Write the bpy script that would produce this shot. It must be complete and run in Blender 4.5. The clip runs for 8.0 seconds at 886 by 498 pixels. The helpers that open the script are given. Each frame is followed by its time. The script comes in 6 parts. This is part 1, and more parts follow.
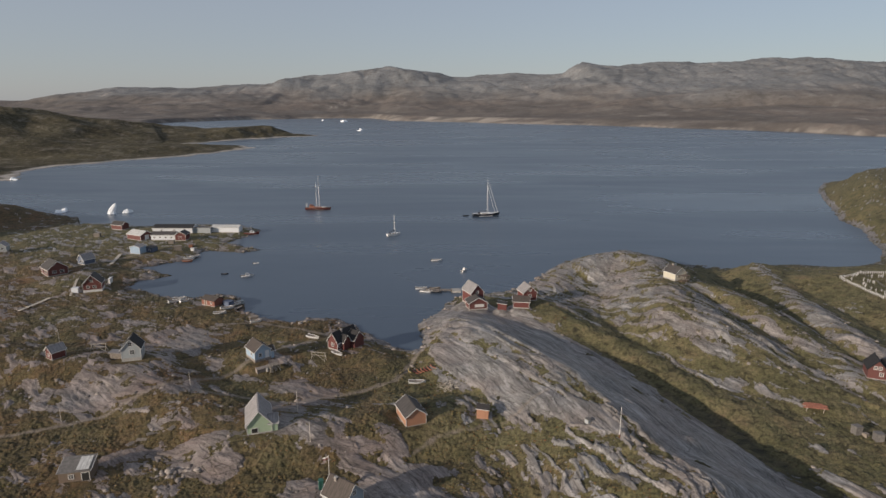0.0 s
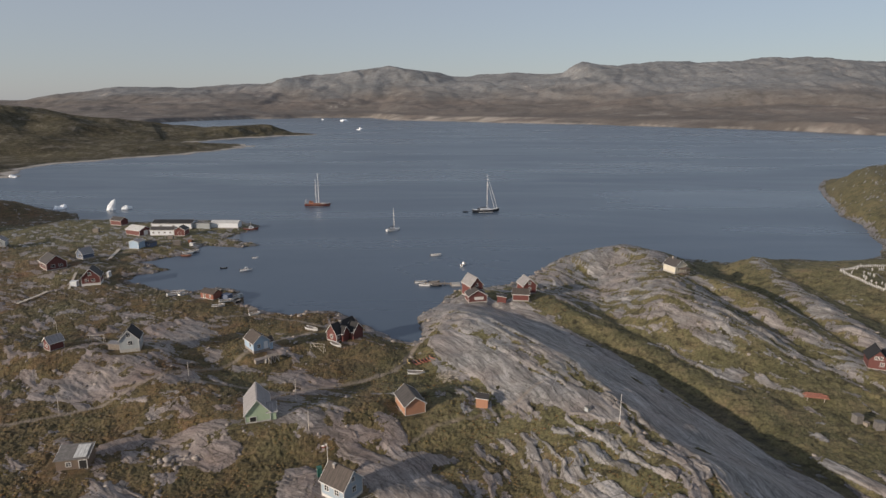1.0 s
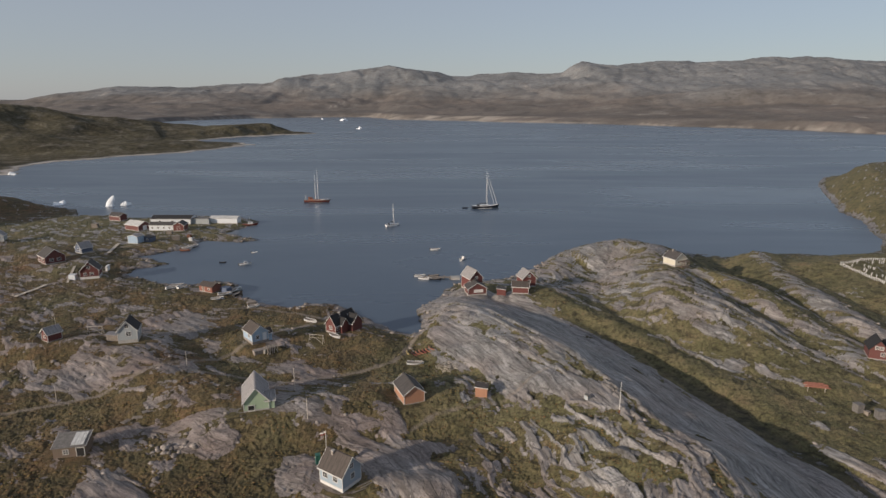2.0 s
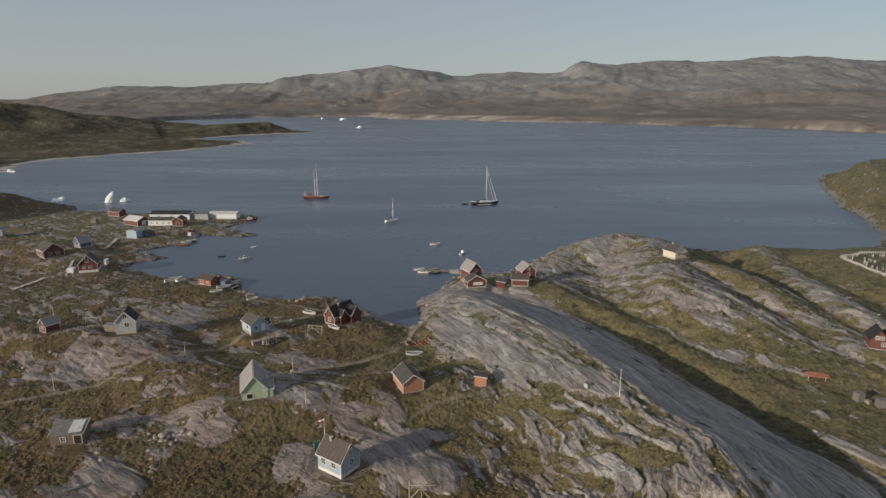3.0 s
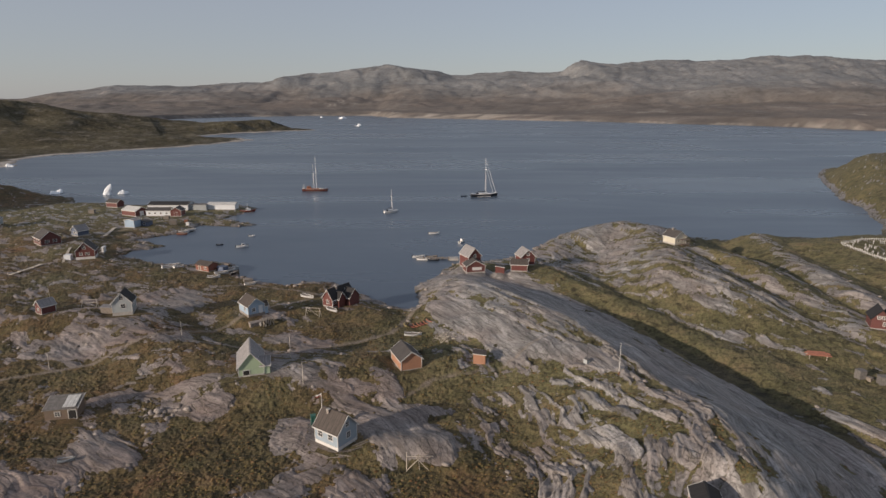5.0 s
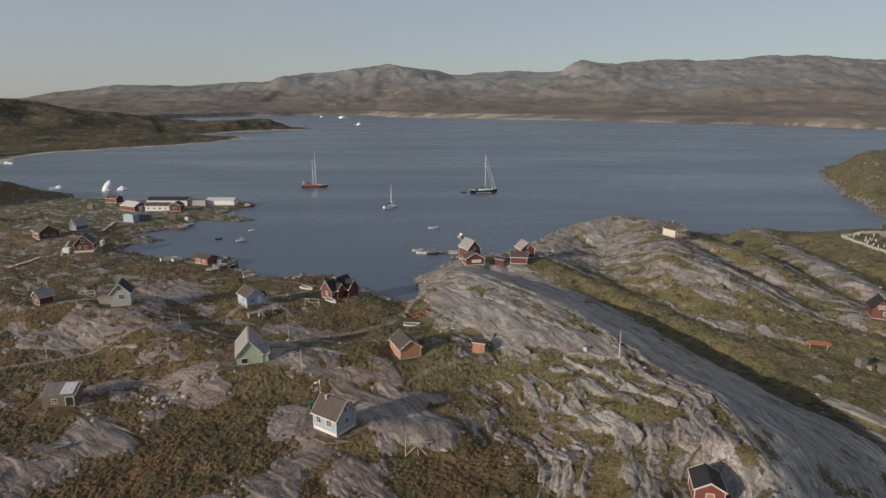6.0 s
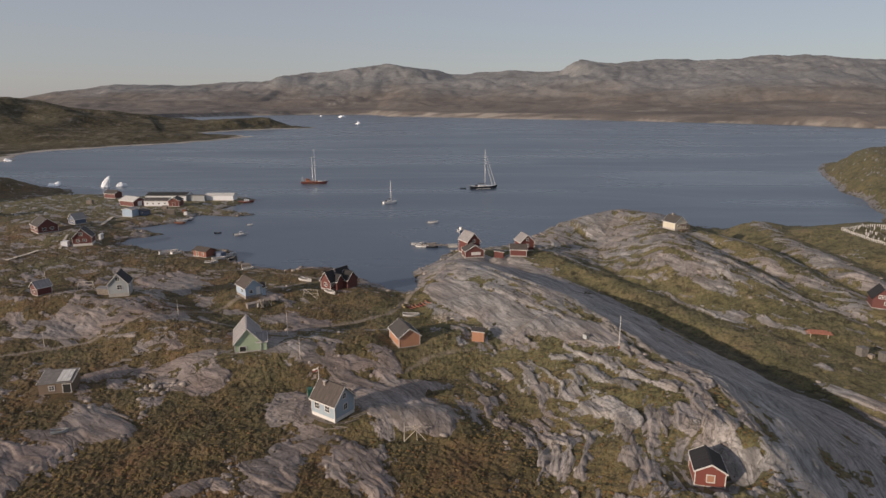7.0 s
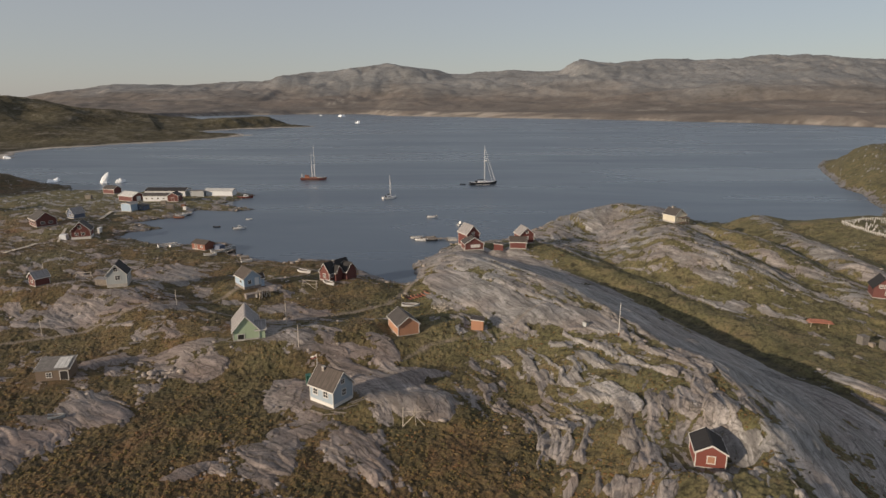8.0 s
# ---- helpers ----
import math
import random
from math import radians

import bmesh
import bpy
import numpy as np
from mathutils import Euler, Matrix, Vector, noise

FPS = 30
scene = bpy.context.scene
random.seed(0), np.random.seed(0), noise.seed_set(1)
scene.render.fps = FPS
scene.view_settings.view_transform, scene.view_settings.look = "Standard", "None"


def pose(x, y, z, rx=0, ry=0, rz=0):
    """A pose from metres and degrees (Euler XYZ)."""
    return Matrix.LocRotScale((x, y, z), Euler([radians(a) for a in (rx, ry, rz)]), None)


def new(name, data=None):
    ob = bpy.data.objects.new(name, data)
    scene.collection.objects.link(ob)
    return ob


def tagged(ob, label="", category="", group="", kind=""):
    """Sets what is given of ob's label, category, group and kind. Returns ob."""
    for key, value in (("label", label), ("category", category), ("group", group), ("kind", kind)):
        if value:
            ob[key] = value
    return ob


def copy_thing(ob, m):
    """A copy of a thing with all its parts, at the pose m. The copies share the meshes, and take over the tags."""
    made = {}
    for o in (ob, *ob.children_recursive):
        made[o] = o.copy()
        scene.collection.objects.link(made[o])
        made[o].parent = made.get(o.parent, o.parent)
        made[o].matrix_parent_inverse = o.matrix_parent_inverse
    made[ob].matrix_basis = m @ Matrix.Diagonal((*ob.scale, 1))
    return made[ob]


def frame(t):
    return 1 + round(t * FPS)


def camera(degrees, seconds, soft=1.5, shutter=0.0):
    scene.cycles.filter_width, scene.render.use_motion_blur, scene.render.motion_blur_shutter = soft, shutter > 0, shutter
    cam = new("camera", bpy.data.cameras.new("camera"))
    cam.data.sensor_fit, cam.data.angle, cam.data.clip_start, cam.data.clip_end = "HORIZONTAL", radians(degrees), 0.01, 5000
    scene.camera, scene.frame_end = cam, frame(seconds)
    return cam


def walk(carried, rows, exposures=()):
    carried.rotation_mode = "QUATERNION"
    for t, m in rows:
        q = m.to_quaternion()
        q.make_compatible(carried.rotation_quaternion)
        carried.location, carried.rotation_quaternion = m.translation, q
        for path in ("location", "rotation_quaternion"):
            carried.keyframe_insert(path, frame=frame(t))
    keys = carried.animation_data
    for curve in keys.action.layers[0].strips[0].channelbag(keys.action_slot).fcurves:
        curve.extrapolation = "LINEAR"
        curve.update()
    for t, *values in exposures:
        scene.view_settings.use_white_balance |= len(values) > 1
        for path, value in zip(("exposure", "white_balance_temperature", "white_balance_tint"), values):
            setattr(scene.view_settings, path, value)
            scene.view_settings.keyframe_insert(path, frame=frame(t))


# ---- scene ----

# ================= camera =================
cam = camera(72.0, 8.0)
walk(cam, [(t, pose(1.09 * t / 8, -0.56 * t / 8, 72 - 20.67 * t / 8, 90 - 13.385, -0.07, -0.16 * t / 8))
           for t in (0.0, 1.0, 2.0, 3.0, 4.0, 5.0, 6.0, 7.0, 8.0)],
     exposures=[(0.0, 0.0, 6200, 12), (0.5, 0.06, 6180, 14), (1.0, 0.08, 6200, 12), (1.5, 0.06, 6180, 13), (3.0, -0.02, 6350, 9), (3.5, 0.0, 6450, 14), (4.0, 0.12, 7050, 4),
                (4.5, 0.05, 6350, 15), (6.0, -0.01, 6350, 10), (6.5, -0.01, 6350, 9), (7.0, 0.0, 6500, 16), (7.5, 0.18, 7450, 5), (8.0, 0.05, 6750, 12)])

# ================= light =================
SUN_WAY = Vector((0.82, 0.57, 0.0)).normalized()      # the way the shadows fall
SUN_UP = radians(15.5)
to_sun = Vector((-SUN_WAY.x * math.cos(SUN_UP), -SUN_WAY.y * math.cos(SUN_UP), math.sin(SUN_UP)))
sun = new("sun", bpy.data.lights.new("sun", "SUN"))
sun.data.energy, sun.data.angle, sun.data.color = 4.5, radians(0.6), (1.0, 0.83, 0.64)
sun.rotation_euler = to_sun.to_track_quat("Z", "Y").to_euler()
sun.location = (-60, -60, 160)

world = bpy.data.worlds.new("sky")
scene.world = world
world.use_nodes = True
wn, wl = world.node_tree.nodes, world.node_tree.links
sky = wn.new("ShaderNodeTexSky")
sky.sky_type, sky.sun_disc = "NISHITA", False
sky.sun_elevation, sky.sun_rotation = SUN_UP, math.atan2(to_sun.x, to_sun.y)
sky.air_density, sky.dust_density, sky.ozone_density = 1.0, 0.6, 2.5
wn["Background"].inputs["Strength"].default_value = 0.115
veil = wn.new("ShaderNodeMix")                       # thin high cloud over the whole sky
veil.data_type = "RGBA"
veil.inputs["Factor"].default_value = 0.68
veil.inputs["B"].default_value = (3.3, 3.33, 3.46, 1)
wl.new(sky.outputs[0], veil.inputs["A"])
wl.new(veil.outputs["Result"], wn["Background"].inputs["Color"])


# ================= materials =================
def node_mat(name, rough=0.8, metallic=0.0):
    m = bpy.data.materials.new(name)
    m.use_nodes = True
    nt = m.node_tree
    b = nt.nodes["Principled BSDF"]
    b.inputs["Roughness"].default_value, b.inputs["Metallic"].default_value = rough, metallic
    return m, nt, b


def add(nt, kind, **values):
    n = nt.nodes.new("ShaderNode" + kind)
    for k, v in values.items():
        n.inputs[k.replace("_", " ")].default_value = v
    return n


def coords(nt, scale=(1, 1, 1), turn=0.0, source="Object"):
    tc, mp = nt.nodes.new("ShaderNodeTexCoord"), nt.nodes.new("ShaderNodeMapping")
    mp.inputs["Rotation"].default_value[2] = radians(turn)
    mp.inputs["Scale"].default_value = scale
    nt.links.new(tc.outputs[source], mp.inputs["Vector"])
    return mp.outputs[0]


def noise_tex(nt, vec, scale, detail=4.0, rough=0.55, distort=0.0):
    n = add(nt, "TexNoise", Scale=scale, Detail=detail, Roughness=rough, Distortion=distort)
    nt.links.new(vec, n.inputs["Vector"])
    return n.outputs["Fac"]


def ramp(nt, fac, *stops):
    r = nt.nodes.new("ShaderNodeValToRGB")
    e = r.color_ramp.elements
    while len(e) < len(stops):
        e.new(0.5)
    for el, (at, col) in zip(e, stops):
        el.position, el.color = at, (*col, 1) if len(col) == 3 else col
    nt.links.new(fac, r.inputs["Fac"])
    return r.outputs["Color"]


def grey(v):
    return (v, v, v)


def mix(nt, fac, a, b, mode="MIX"):
    m = nt.nodes.new("ShaderNodeMix")
    m.data_type, m.blend_type = "RGBA", mode
    for sock, v in ((m.inputs["Factor"], fac), (m.inputs["A"], a), (m.inputs["B"], b)):
        if isinstance(v, bpy.types.NodeSocket):
            nt.links.new(v, sock)
        elif isinstance(v, (int, float)):
            sock.default_value = v
        else:
            sock.default_value = (*v, 1)
    return m.outputs["Result"]


def maths(nt, op, a, b=0.5, c=0.5):
    m = nt.nodes.new("ShaderNodeMath")
    m.operation = op
    for sock, v in zip(m.inputs, (a, b, c)):
        if isinstance(v, bpy.types.NodeSocket):
            nt.links.new(v, sock)
        else:
            sock.default_value = v
    return m.outputs[0]


def bump(nt, b, height, strength=0.5, distance=0.1):
    n = add(nt, "Bump", Strength=strength, Distance=distance)
    nt.links.new(height, n.inputs["Height"])
    nt.links.new(n.outputs[0], b.inputs["Normal"])


STRIKE = 30.0        # degrees by which the rock's grain is turned from the y axis


def grain_coords(nt, along=1.0):
    """Coordinates that follow the rock's grain: across it, along it (squeezed) and up."""
    at = [nt.nodes.new("ShaderNodeAttribute") for _ in range(2)]
    at[0].attribute_name, at[1].attribute_name = "grain_across", "grain_along"
    xyz, out = nt.nodes.new("ShaderNodeSeparateXYZ"), nt.nodes.new("ShaderNodeCombineXYZ")
    nt.links.new(coords(nt), xyz.inputs[0])
    nt.links.new(at[0].outputs["Fac"], out.inputs["X"])
    nt.links.new(maths(nt, "MULTIPLY", at[1].outputs["Fac"], along), out.inputs["Y"])
    nt.links.new(xyz.outputs["Z"], out.inputs["Z"])
    return out.outputs[0]


def rock_colour(nt):
    """Pale gneiss, banded and cracked along its grain, with lichen and dark water streaks."""
    v = coords(nt)
    bands = noise_tex(nt, grain_coords(nt, 0.12), 0.50, 8, 0.66, 0.5)
    col = ramp(nt, bands, (0.30, (0.086, 0.085, 0.083)), (0.43, (0.190, 0.186, 0.179)), (0.56, (0.290, 0.283, 0.274)), (0.70, (0.47, 0.458, 0.444)))
    big = noise_tex(nt, v, 0.06, 4, 0.55)
    col = mix(nt, ramp(nt, big, (0.42, grey(0)), (0.62, grey(0.40))), col, (0.27, 0.212, 0.188))
    blotch = noise_tex(nt, v, 0.33, 8, 0.72)
    col = mix(nt, ramp(nt, blotch, (0.53, grey(0)), (0.70, grey(0.55))), col, (0.150, 0.128, 0.110))
    lichen = noise_tex(nt, v, 1.6, 8, 0.75)
    col = mix(nt, ramp(nt, lichen, (0.52, grey(0)), (0.62, grey(0.65))), col, (0.070, 0.066, 0.058))
    lines = noise_tex(nt, grain_coords(nt, 0.11), 1.5, 7, 0.70, 0.6)
    col = mix(nt, ramp(nt, lines, (0.36, grey(0.85)), (0.47, grey(0))), col, (0.062, 0.058, 0.053))
    col = mix(nt, ramp(nt, lines, (0.55, grey(0)), (0.66, grey(0.6))), col, (0.43, 0.42, 0.405))
    wet = noise_tex(nt, grain_coords(nt, 0.03), 0.45, 6, 0.65)
    col = mix(nt, ramp(nt, wet, (0.54, grey(0)), (0.66, grey(0.6))), col, (0.095, 0.090, 0.088))
    crack = noise_tex(nt, grain_coords(nt, 0.09), 0.34, 4, 0.55, 0.4)
    gap = ramp(nt, maths(nt, "ABSOLUTE", maths(nt, "SUBTRACT", crack, 0.5)), (0.0, grey(0.0)), (0.016, grey(1.0)))
    col = mix(nt, maths(nt, "MULTIPLY_ADD", gap, -0.7, 0.7), col, (0.050, 0.044, 0.034))
    # straight joints that come and go
    joints = []
    for size, thin in ((0.30, 0.016), (0.85, 0.022)):
        cell = add(nt, "TexVoronoi", Scale=size, Randomness=0.9)
        cell.feature = "DISTANCE_TO_EDGE"
        nt.links.new(grain_coords(nt, 0.42), cell.inputs["Vector"])
        joints.append(ramp(nt, cell.outputs["Distance"], (0.0, grey(1)), (thin, grey(0))))
    there = ramp(nt, noise_tex(nt, v, 0.22, 5, 0.6), (0.44, grey(0)), (0.56, grey(0.9)))
    joint = maths(nt, "MULTIPLY", maths(nt, "MAXIMUM", *joints), there)
    col = mix(nt, joint, col, (0.036, 0.032, 0.026))
    gap = maths(nt, "SUBTRACT", gap, joint)
    fine = noise_tex(nt, v, 5.0, 7, 0.72)
    height = maths(nt, "ADD", maths(nt, "MULTIPLY", bands, 0.25), maths(nt, "ADD", maths(nt, "MULTIPLY", lines, 0.42), maths(nt, "ADD", maths(nt, "MULTIPLY", fine, 0.20), maths(nt, "MULTIPLY", gap, 0.22))))
    return col, height


def turf_colour(nt):
    """Low heath in autumn: olive grass, rusty dwarf shrubs, near-black where tuft and clump noise run low."""
    v = coords(nt)
    patch = noise_tex(nt, v, 0.10, 6, 0.65, 0.4)
    green = ramp(nt, patch, (0.32, (0.094, 0.094, 0.043)), (0.48, (0.147, 0.138, 0.066)), (0.60, (0.186, 0.164, 0.084)), (0.72, (0.186, 0.145, 0.080)))
    rusty = ramp(nt, patch, (0.32, (0.070, 0.055, 0.024)), (0.48, (0.114, 0.080, 0.035)), (0.60, (0.154, 0.090, 0.042)), (0.72, (0.156, 0.074, 0.040)))
    region = nt.nodes.new("ShaderNodeAttribute")
    region.attribute_name = "rust"
    col = mix(nt, region.outputs["Fac"], green, rusty)
    lush = noise_tex(nt, v, 0.16, 7, 0.72, 0.8)
    col = mix(nt, ramp(nt, lush, (0.52, grey(0)), (0.62, grey(0.5))), col, (0.078, 0.078, 0.030))
    # clump and tuft darken the colour where they also lower the bump
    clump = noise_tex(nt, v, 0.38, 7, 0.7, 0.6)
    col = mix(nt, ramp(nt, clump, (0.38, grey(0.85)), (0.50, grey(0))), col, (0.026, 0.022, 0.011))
    col = mix(nt, ramp(nt, clump, (0.54, grey(0)), (0.68, grey(0.55))), col, (0.185, 0.125, 0.075))
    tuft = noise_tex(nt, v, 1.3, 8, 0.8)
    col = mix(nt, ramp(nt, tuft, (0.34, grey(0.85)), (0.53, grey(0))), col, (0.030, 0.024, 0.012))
    straw = noise_tex(nt, v, 2.6, 6, 0.7)
    col = mix(nt, ramp(nt, straw, (0.55, grey(0)), (0.72, grey(0.6))), col, (0.19, 0.155, 0.075))
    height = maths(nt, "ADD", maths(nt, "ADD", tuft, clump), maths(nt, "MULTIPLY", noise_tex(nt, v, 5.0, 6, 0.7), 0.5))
    return col, height


def ground_mat(name):
    m, nt, b = node_mat(name, 0.9)
    b.inputs["Specular IOR Level"].default_value = 0.42
    rock, rock_h = rock_colour(nt)
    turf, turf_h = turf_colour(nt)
    at = nt.nodes.new("ShaderNodeAttribute")
    at.attribute_name = "rock"
    edge = noise_tex(nt, coords(nt), 0.9, 9, 0.78)
    broad = noise_tex(nt, coords(nt), 0.30, 6, 0.65)
    edge = maths(nt, "MULTIPLY_ADD", edge, 0.9, maths(nt, "MULTIPLY_ADD", broad, 0.4, -0.65))
    fac = maths(nt, "ADD", at.outputs["Fac"], edge)
    fac = ramp(nt, fac, (0.44, grey(0)), (0.56, grey(1)))
    stained = nt.nodes.new("ShaderNodeAttribute")
    stained.attribute_name = "rust"
    rock = mix(nt, stained.outputs["Fac"], rock, (0.84, 0.715, 0.655), "MULTIPLY")
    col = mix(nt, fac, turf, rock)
    pt = nt.nodes.new("ShaderNodeAttribute")
    pt.attribute_name = "path"
    pf = maths(nt, "MULTIPLY", pt.outputs["Fac"], ramp(nt, noise_tex(nt, coords(nt), 0.8, 6, 0.7), (0.3, grey(0.3)), (0.6, grey(1))))
    col = mix(nt, pf, col, (0.235, 0.195, 0.155))
    wt = nt.nodes.new("ShaderNodeAttribute")
    wt.attribute_name = "tide"
    col = mix(nt, wt.outputs["Fac"], col, (0.035, 0.032, 0.026))
    nt.links.new(col, b.inputs["Base Color"])
    h = nt.nodes.new("ShaderNodeMix")
    h.data_type = "FLOAT"
    for sock, src in ((h.inputs[0], fac), (h.inputs[2], turf_h), (h.inputs[3], rock_h)):
        nt.links.new(src, sock)
    bump(nt, b, h.outputs[0], 0.85, 0.30)
    nt.links.new(ramp(nt, fac, (0.0, grey(0.95)), (1.0, grey(0.55))), b.inputs["Roughness"])
    return m


def far_mat(name, tint, pale, scale):
    """Distant heath and rock: broad patches, gullies and pale outcrops."""
    m, nt, b = node_mat(name, 0.95)
    b.inputs["Specular IOR Level"].default_value = 0.1
    v = coords(nt, (1, 1, 1))
    patch = noise_tex(nt, v, 0.006 * scale, 8, 0.65, 0.5)
    col = ramp(nt, patch, (0.30, tuple(c * 0.55 for c in tint)), (0.5, tint), (0.68, tuple(c * 1.45 for c in tint)))
    out = noise_tex(nt, coords(nt, (1, 0.7, 1.0)), 0.016 * scale, 9, 0.72)
    col = mix(nt, ramp(nt, out, (0.52, grey(0)), (0.68, grey(0.75))), col, pale)
    mottle = noise_tex(nt, v, 0.055 * scale, 8, 0.78)
    col = mix(nt, ramp(nt, mottle, (0.36, grey(0.75)), (0.50, grey(0))), col, tuple(c * 0.30 for c in tint))
    col = mix(nt, ramp(nt, mottle, (0.54, grey(0)), (0.68, grey(0.55))), col, tuple(c * 1.15 for c in pale))
    shore = nt.nodes.new("ShaderNodeAttribute")
    shore.attribute_name = "shore"
    col = mix(nt, shore.outputs["Fac"], col, (0.42, 0.39, 0.355))
    nt.links.new(col, b.inputs["Base Color"])
    bump(nt, b, maths(nt, "ADD", out, patch), 0.8, 10.0 / scale)
    return m


def mountain_mat():
    """Tundra slopes seen far off: brown heath low down, grey rock and gravel towards the tops, pale scree, all paled
    for haze.
    """
    m, nt, b = node_mat("hazed_mountain_heath", 0.95)
    b.inputs["Specular IOR Level"].default_value = 0.1
    v = coords(nt)
    flow = coords(nt, (0.55, 1.0, 1.6))
    patch = noise_tex(nt, flow, 0.0035, 8, 0.62, 0.6)
    # aerial haze is put into both ramps: paler below, blue-grey above
    low = ramp(nt, patch, (0.30, (0.118, 0.106, 0.097)), (0.50, (0.160, 0.145, 0.133)), (0.68, (0.198, 0.168, 0.148)))
    high = ramp(nt, patch, (0.30, (0.145, 0.154, 0.162)), (0.50, (0.192, 0.200, 0.206)), (0.68, (0.236, 0.242, 0.247)))
    xyz = nt.nodes.new("ShaderNodeSeparateXYZ")
    nt.links.new(v, xyz.inputs[0])
    rise = maths(nt, "MULTIPLY_ADD", noise_tex(nt, v, 0.002, 5, 0.6), 260.0, xyz.outputs["Z"])
    col = mix(nt, ramp(nt, maths(nt, "DIVIDE", rise, 500.0), (0.42, grey(0)), (0.62, grey(1))), low, high)
    out = noise_tex(nt, flow, 0.012, 9, 0.70)
    col = mix(nt, ramp(nt, out, (0.54, grey(0)), (0.70, grey(0.6))), col, (0.30, 0.288, 0.272))
    col = mix(nt, ramp(nt, out, (0.34, grey(0.55)), (0.46, grey(0))), col, (0.085, 0.078, 0.072))
    scree = noise_tex(nt, coords(nt, (1.0, 0.4, 0.5), 20), 0.006, 7, 0.7)
    col = mix(nt, ramp(nt, scree, (0.64, grey(0)), (0.70, grey(0.6))), col, (0.40, 0.37, 0.34))
    mottle = noise_tex(nt, v, 0.05, 7, 0.75)
    col = mix(nt, ramp(nt, mottle, (0.38, grey(0.5)), (0.52, grey(0))), col, (0.085, 0.078, 0.070))
    shore = nt.nodes.new("ShaderNodeAttribute")
    shore.attribute_name = "shore"
    col = mix(nt, shore.outputs["Fac"], col, (0.44, 0.40, 0.35))
    nt.links.new(col, b.inputs["Base Color"])
    bump(nt, b, maths(nt, "ADD", out, patch), 0.5, 11.0)
    return m


def water_mat():
    m, nt, b = node_mat("sea_water", 0.10)
    b.inputs["IOR"].default_value = 1.33
    v = coords(nt)
    cur = noise_tex(nt, coords(nt, (0.25, 1.0, 1.0), 8), 0.012, 5, 0.6, 0.6)
    nt.links.new(ramp(nt, cur, (0.3, (0.055, 0.080, 0.116)), (0.7, (0.072, 0.100, 0.140))), b.inputs["Base Color"])
    nt.links.new(ramp(nt, cur, (0.3, grey(0.22)), (0.7, grey(0.38))), b.inputs["Roughness"])
    h = maths(nt, "ADD", noise_tex(nt, coords(nt, (1.0, 0.6, 1.0), 25), 0.35, 6, 0.6), maths(nt, "MULTIPLY", noise_tex(nt, v, 1.6, 4, 0.6), 0.3))
    bump(nt, b, h, 0.05, 0.5)
    return m


def paint(name, colour, wear=0.35, rough=0.7, boards=True):
    """Weathered painted timber cladding, with upright boards."""
    m, nt, b = node_mat(name, rough)
    v = coords(nt)
    col = mix(nt, ramp(nt, noise_tex(nt, v, 0.8, 6, 0.65), (0.35, grey(0)), (0.75, grey(wear))), colour, tuple(c * 0.55 + 0.04 for c in colour))
    run = noise_tex(nt, coords(nt, (5.0, 5.0, 0.35)), 1.0, 5, 0.65)
    col = mix(nt, ramp(nt, run, (0.52, grey(0)), (0.75, grey(wear))), col, tuple(c * 0.6 for c in colour))
    info = nt.nodes.new("ShaderNodeObjectInfo")
    col = mix(nt, maths(nt, "MULTIPLY", info.outputs["Random"], 0.12), col, (0.1, 0.1, 0.1))
    nt.links.new(col, b.inputs["Base Color"])
    if boards:
        w = add(nt, "TexWave", Scale=2.2, Distortion=0.0)
        nt.links.new(coords(nt, (1, 1, 0), 45), w.inputs["Vector"])
        bump(nt, b, maths(nt, "ADD", w.outputs["Fac"], run), 0.35, 0.03)
    else:
        bump(nt, b, run, 0.25, 0.02)
    return m


def plain(name, colour, rough=0.7, metallic=0.0, vary=0.3, scale=1.5):
    m, nt, b = node_mat(name, rough, metallic)
    n = noise_tex(nt, coords(nt), scale, 7, 0.65)
    col = mix(nt, ramp(nt, n, (0.35, grey(0)), (0.7, grey(1))), tuple(c * (1 - vary) for c in colour), tuple(min(1, c * (1 + vary * 0.5)) for c in colour))
    nt.links.new(col, b.inputs["Base Color"])
    bump(nt, b, n, 0.2, 0.02)
    return m


def roofing(name, colour, rough=0.8):
    """Roofing felt in strips, streaked by rain."""
    m, nt, b = node_mat(name, rough)
    v = coords(nt)
    n = noise_tex(nt, coords(nt, (0.6, 3.0, 0.6)), 1.2, 7, 0.7)
    col = mix(nt, ramp(nt, n, (0.35, grey(0)), (0.7, grey(1))), tuple(c * 0.7 for c in colour), tuple(c * 1.35 for c in colour))
    w = add(nt, "TexWave", Scale=0.33, Distortion=0.6, Detail=2.0)
    w.bands_direction = "Y"
    nt.links.new(v, w.inputs["Vector"])
    col = mix(nt, ramp(nt, w.outputs["Fac"], (0.0, grey(0.5)), (0.12, grey(0))), col, tuple(c * 0.4 for c in colour))
    nt.links.new(col, b.inputs["Base Color"])
    bump(nt, b, n, 0.3, 0.03)
    return m


GROUND = ground_mat("rock_and_heath")
CAPE = far_mat("cape_heath", (0.082, 0.073, 0.047), (0.23, 0.205, 0.170), 3.0)
HILLS = mountain_mat()
WATER = water_mat()
ICEBLUE = paint("pale_blue_grey_paint", (0.30, 0.365, 0.425), 0.2)
WHITE = paint("white_paint", (0.66, 0.69, 0.72), 0.25)
TRIM = plain("white_trim", (0.62, 0.61, 0.585), 0.6, vary=0.15)
RED = paint("red_paint", (0.125, 0.034, 0.028))
HUTRED = paint("fresh_red_paint", (0.20, 0.050, 0.036))
ORANGE = paint("orange_paint", (0.40, 0.205, 0.125))
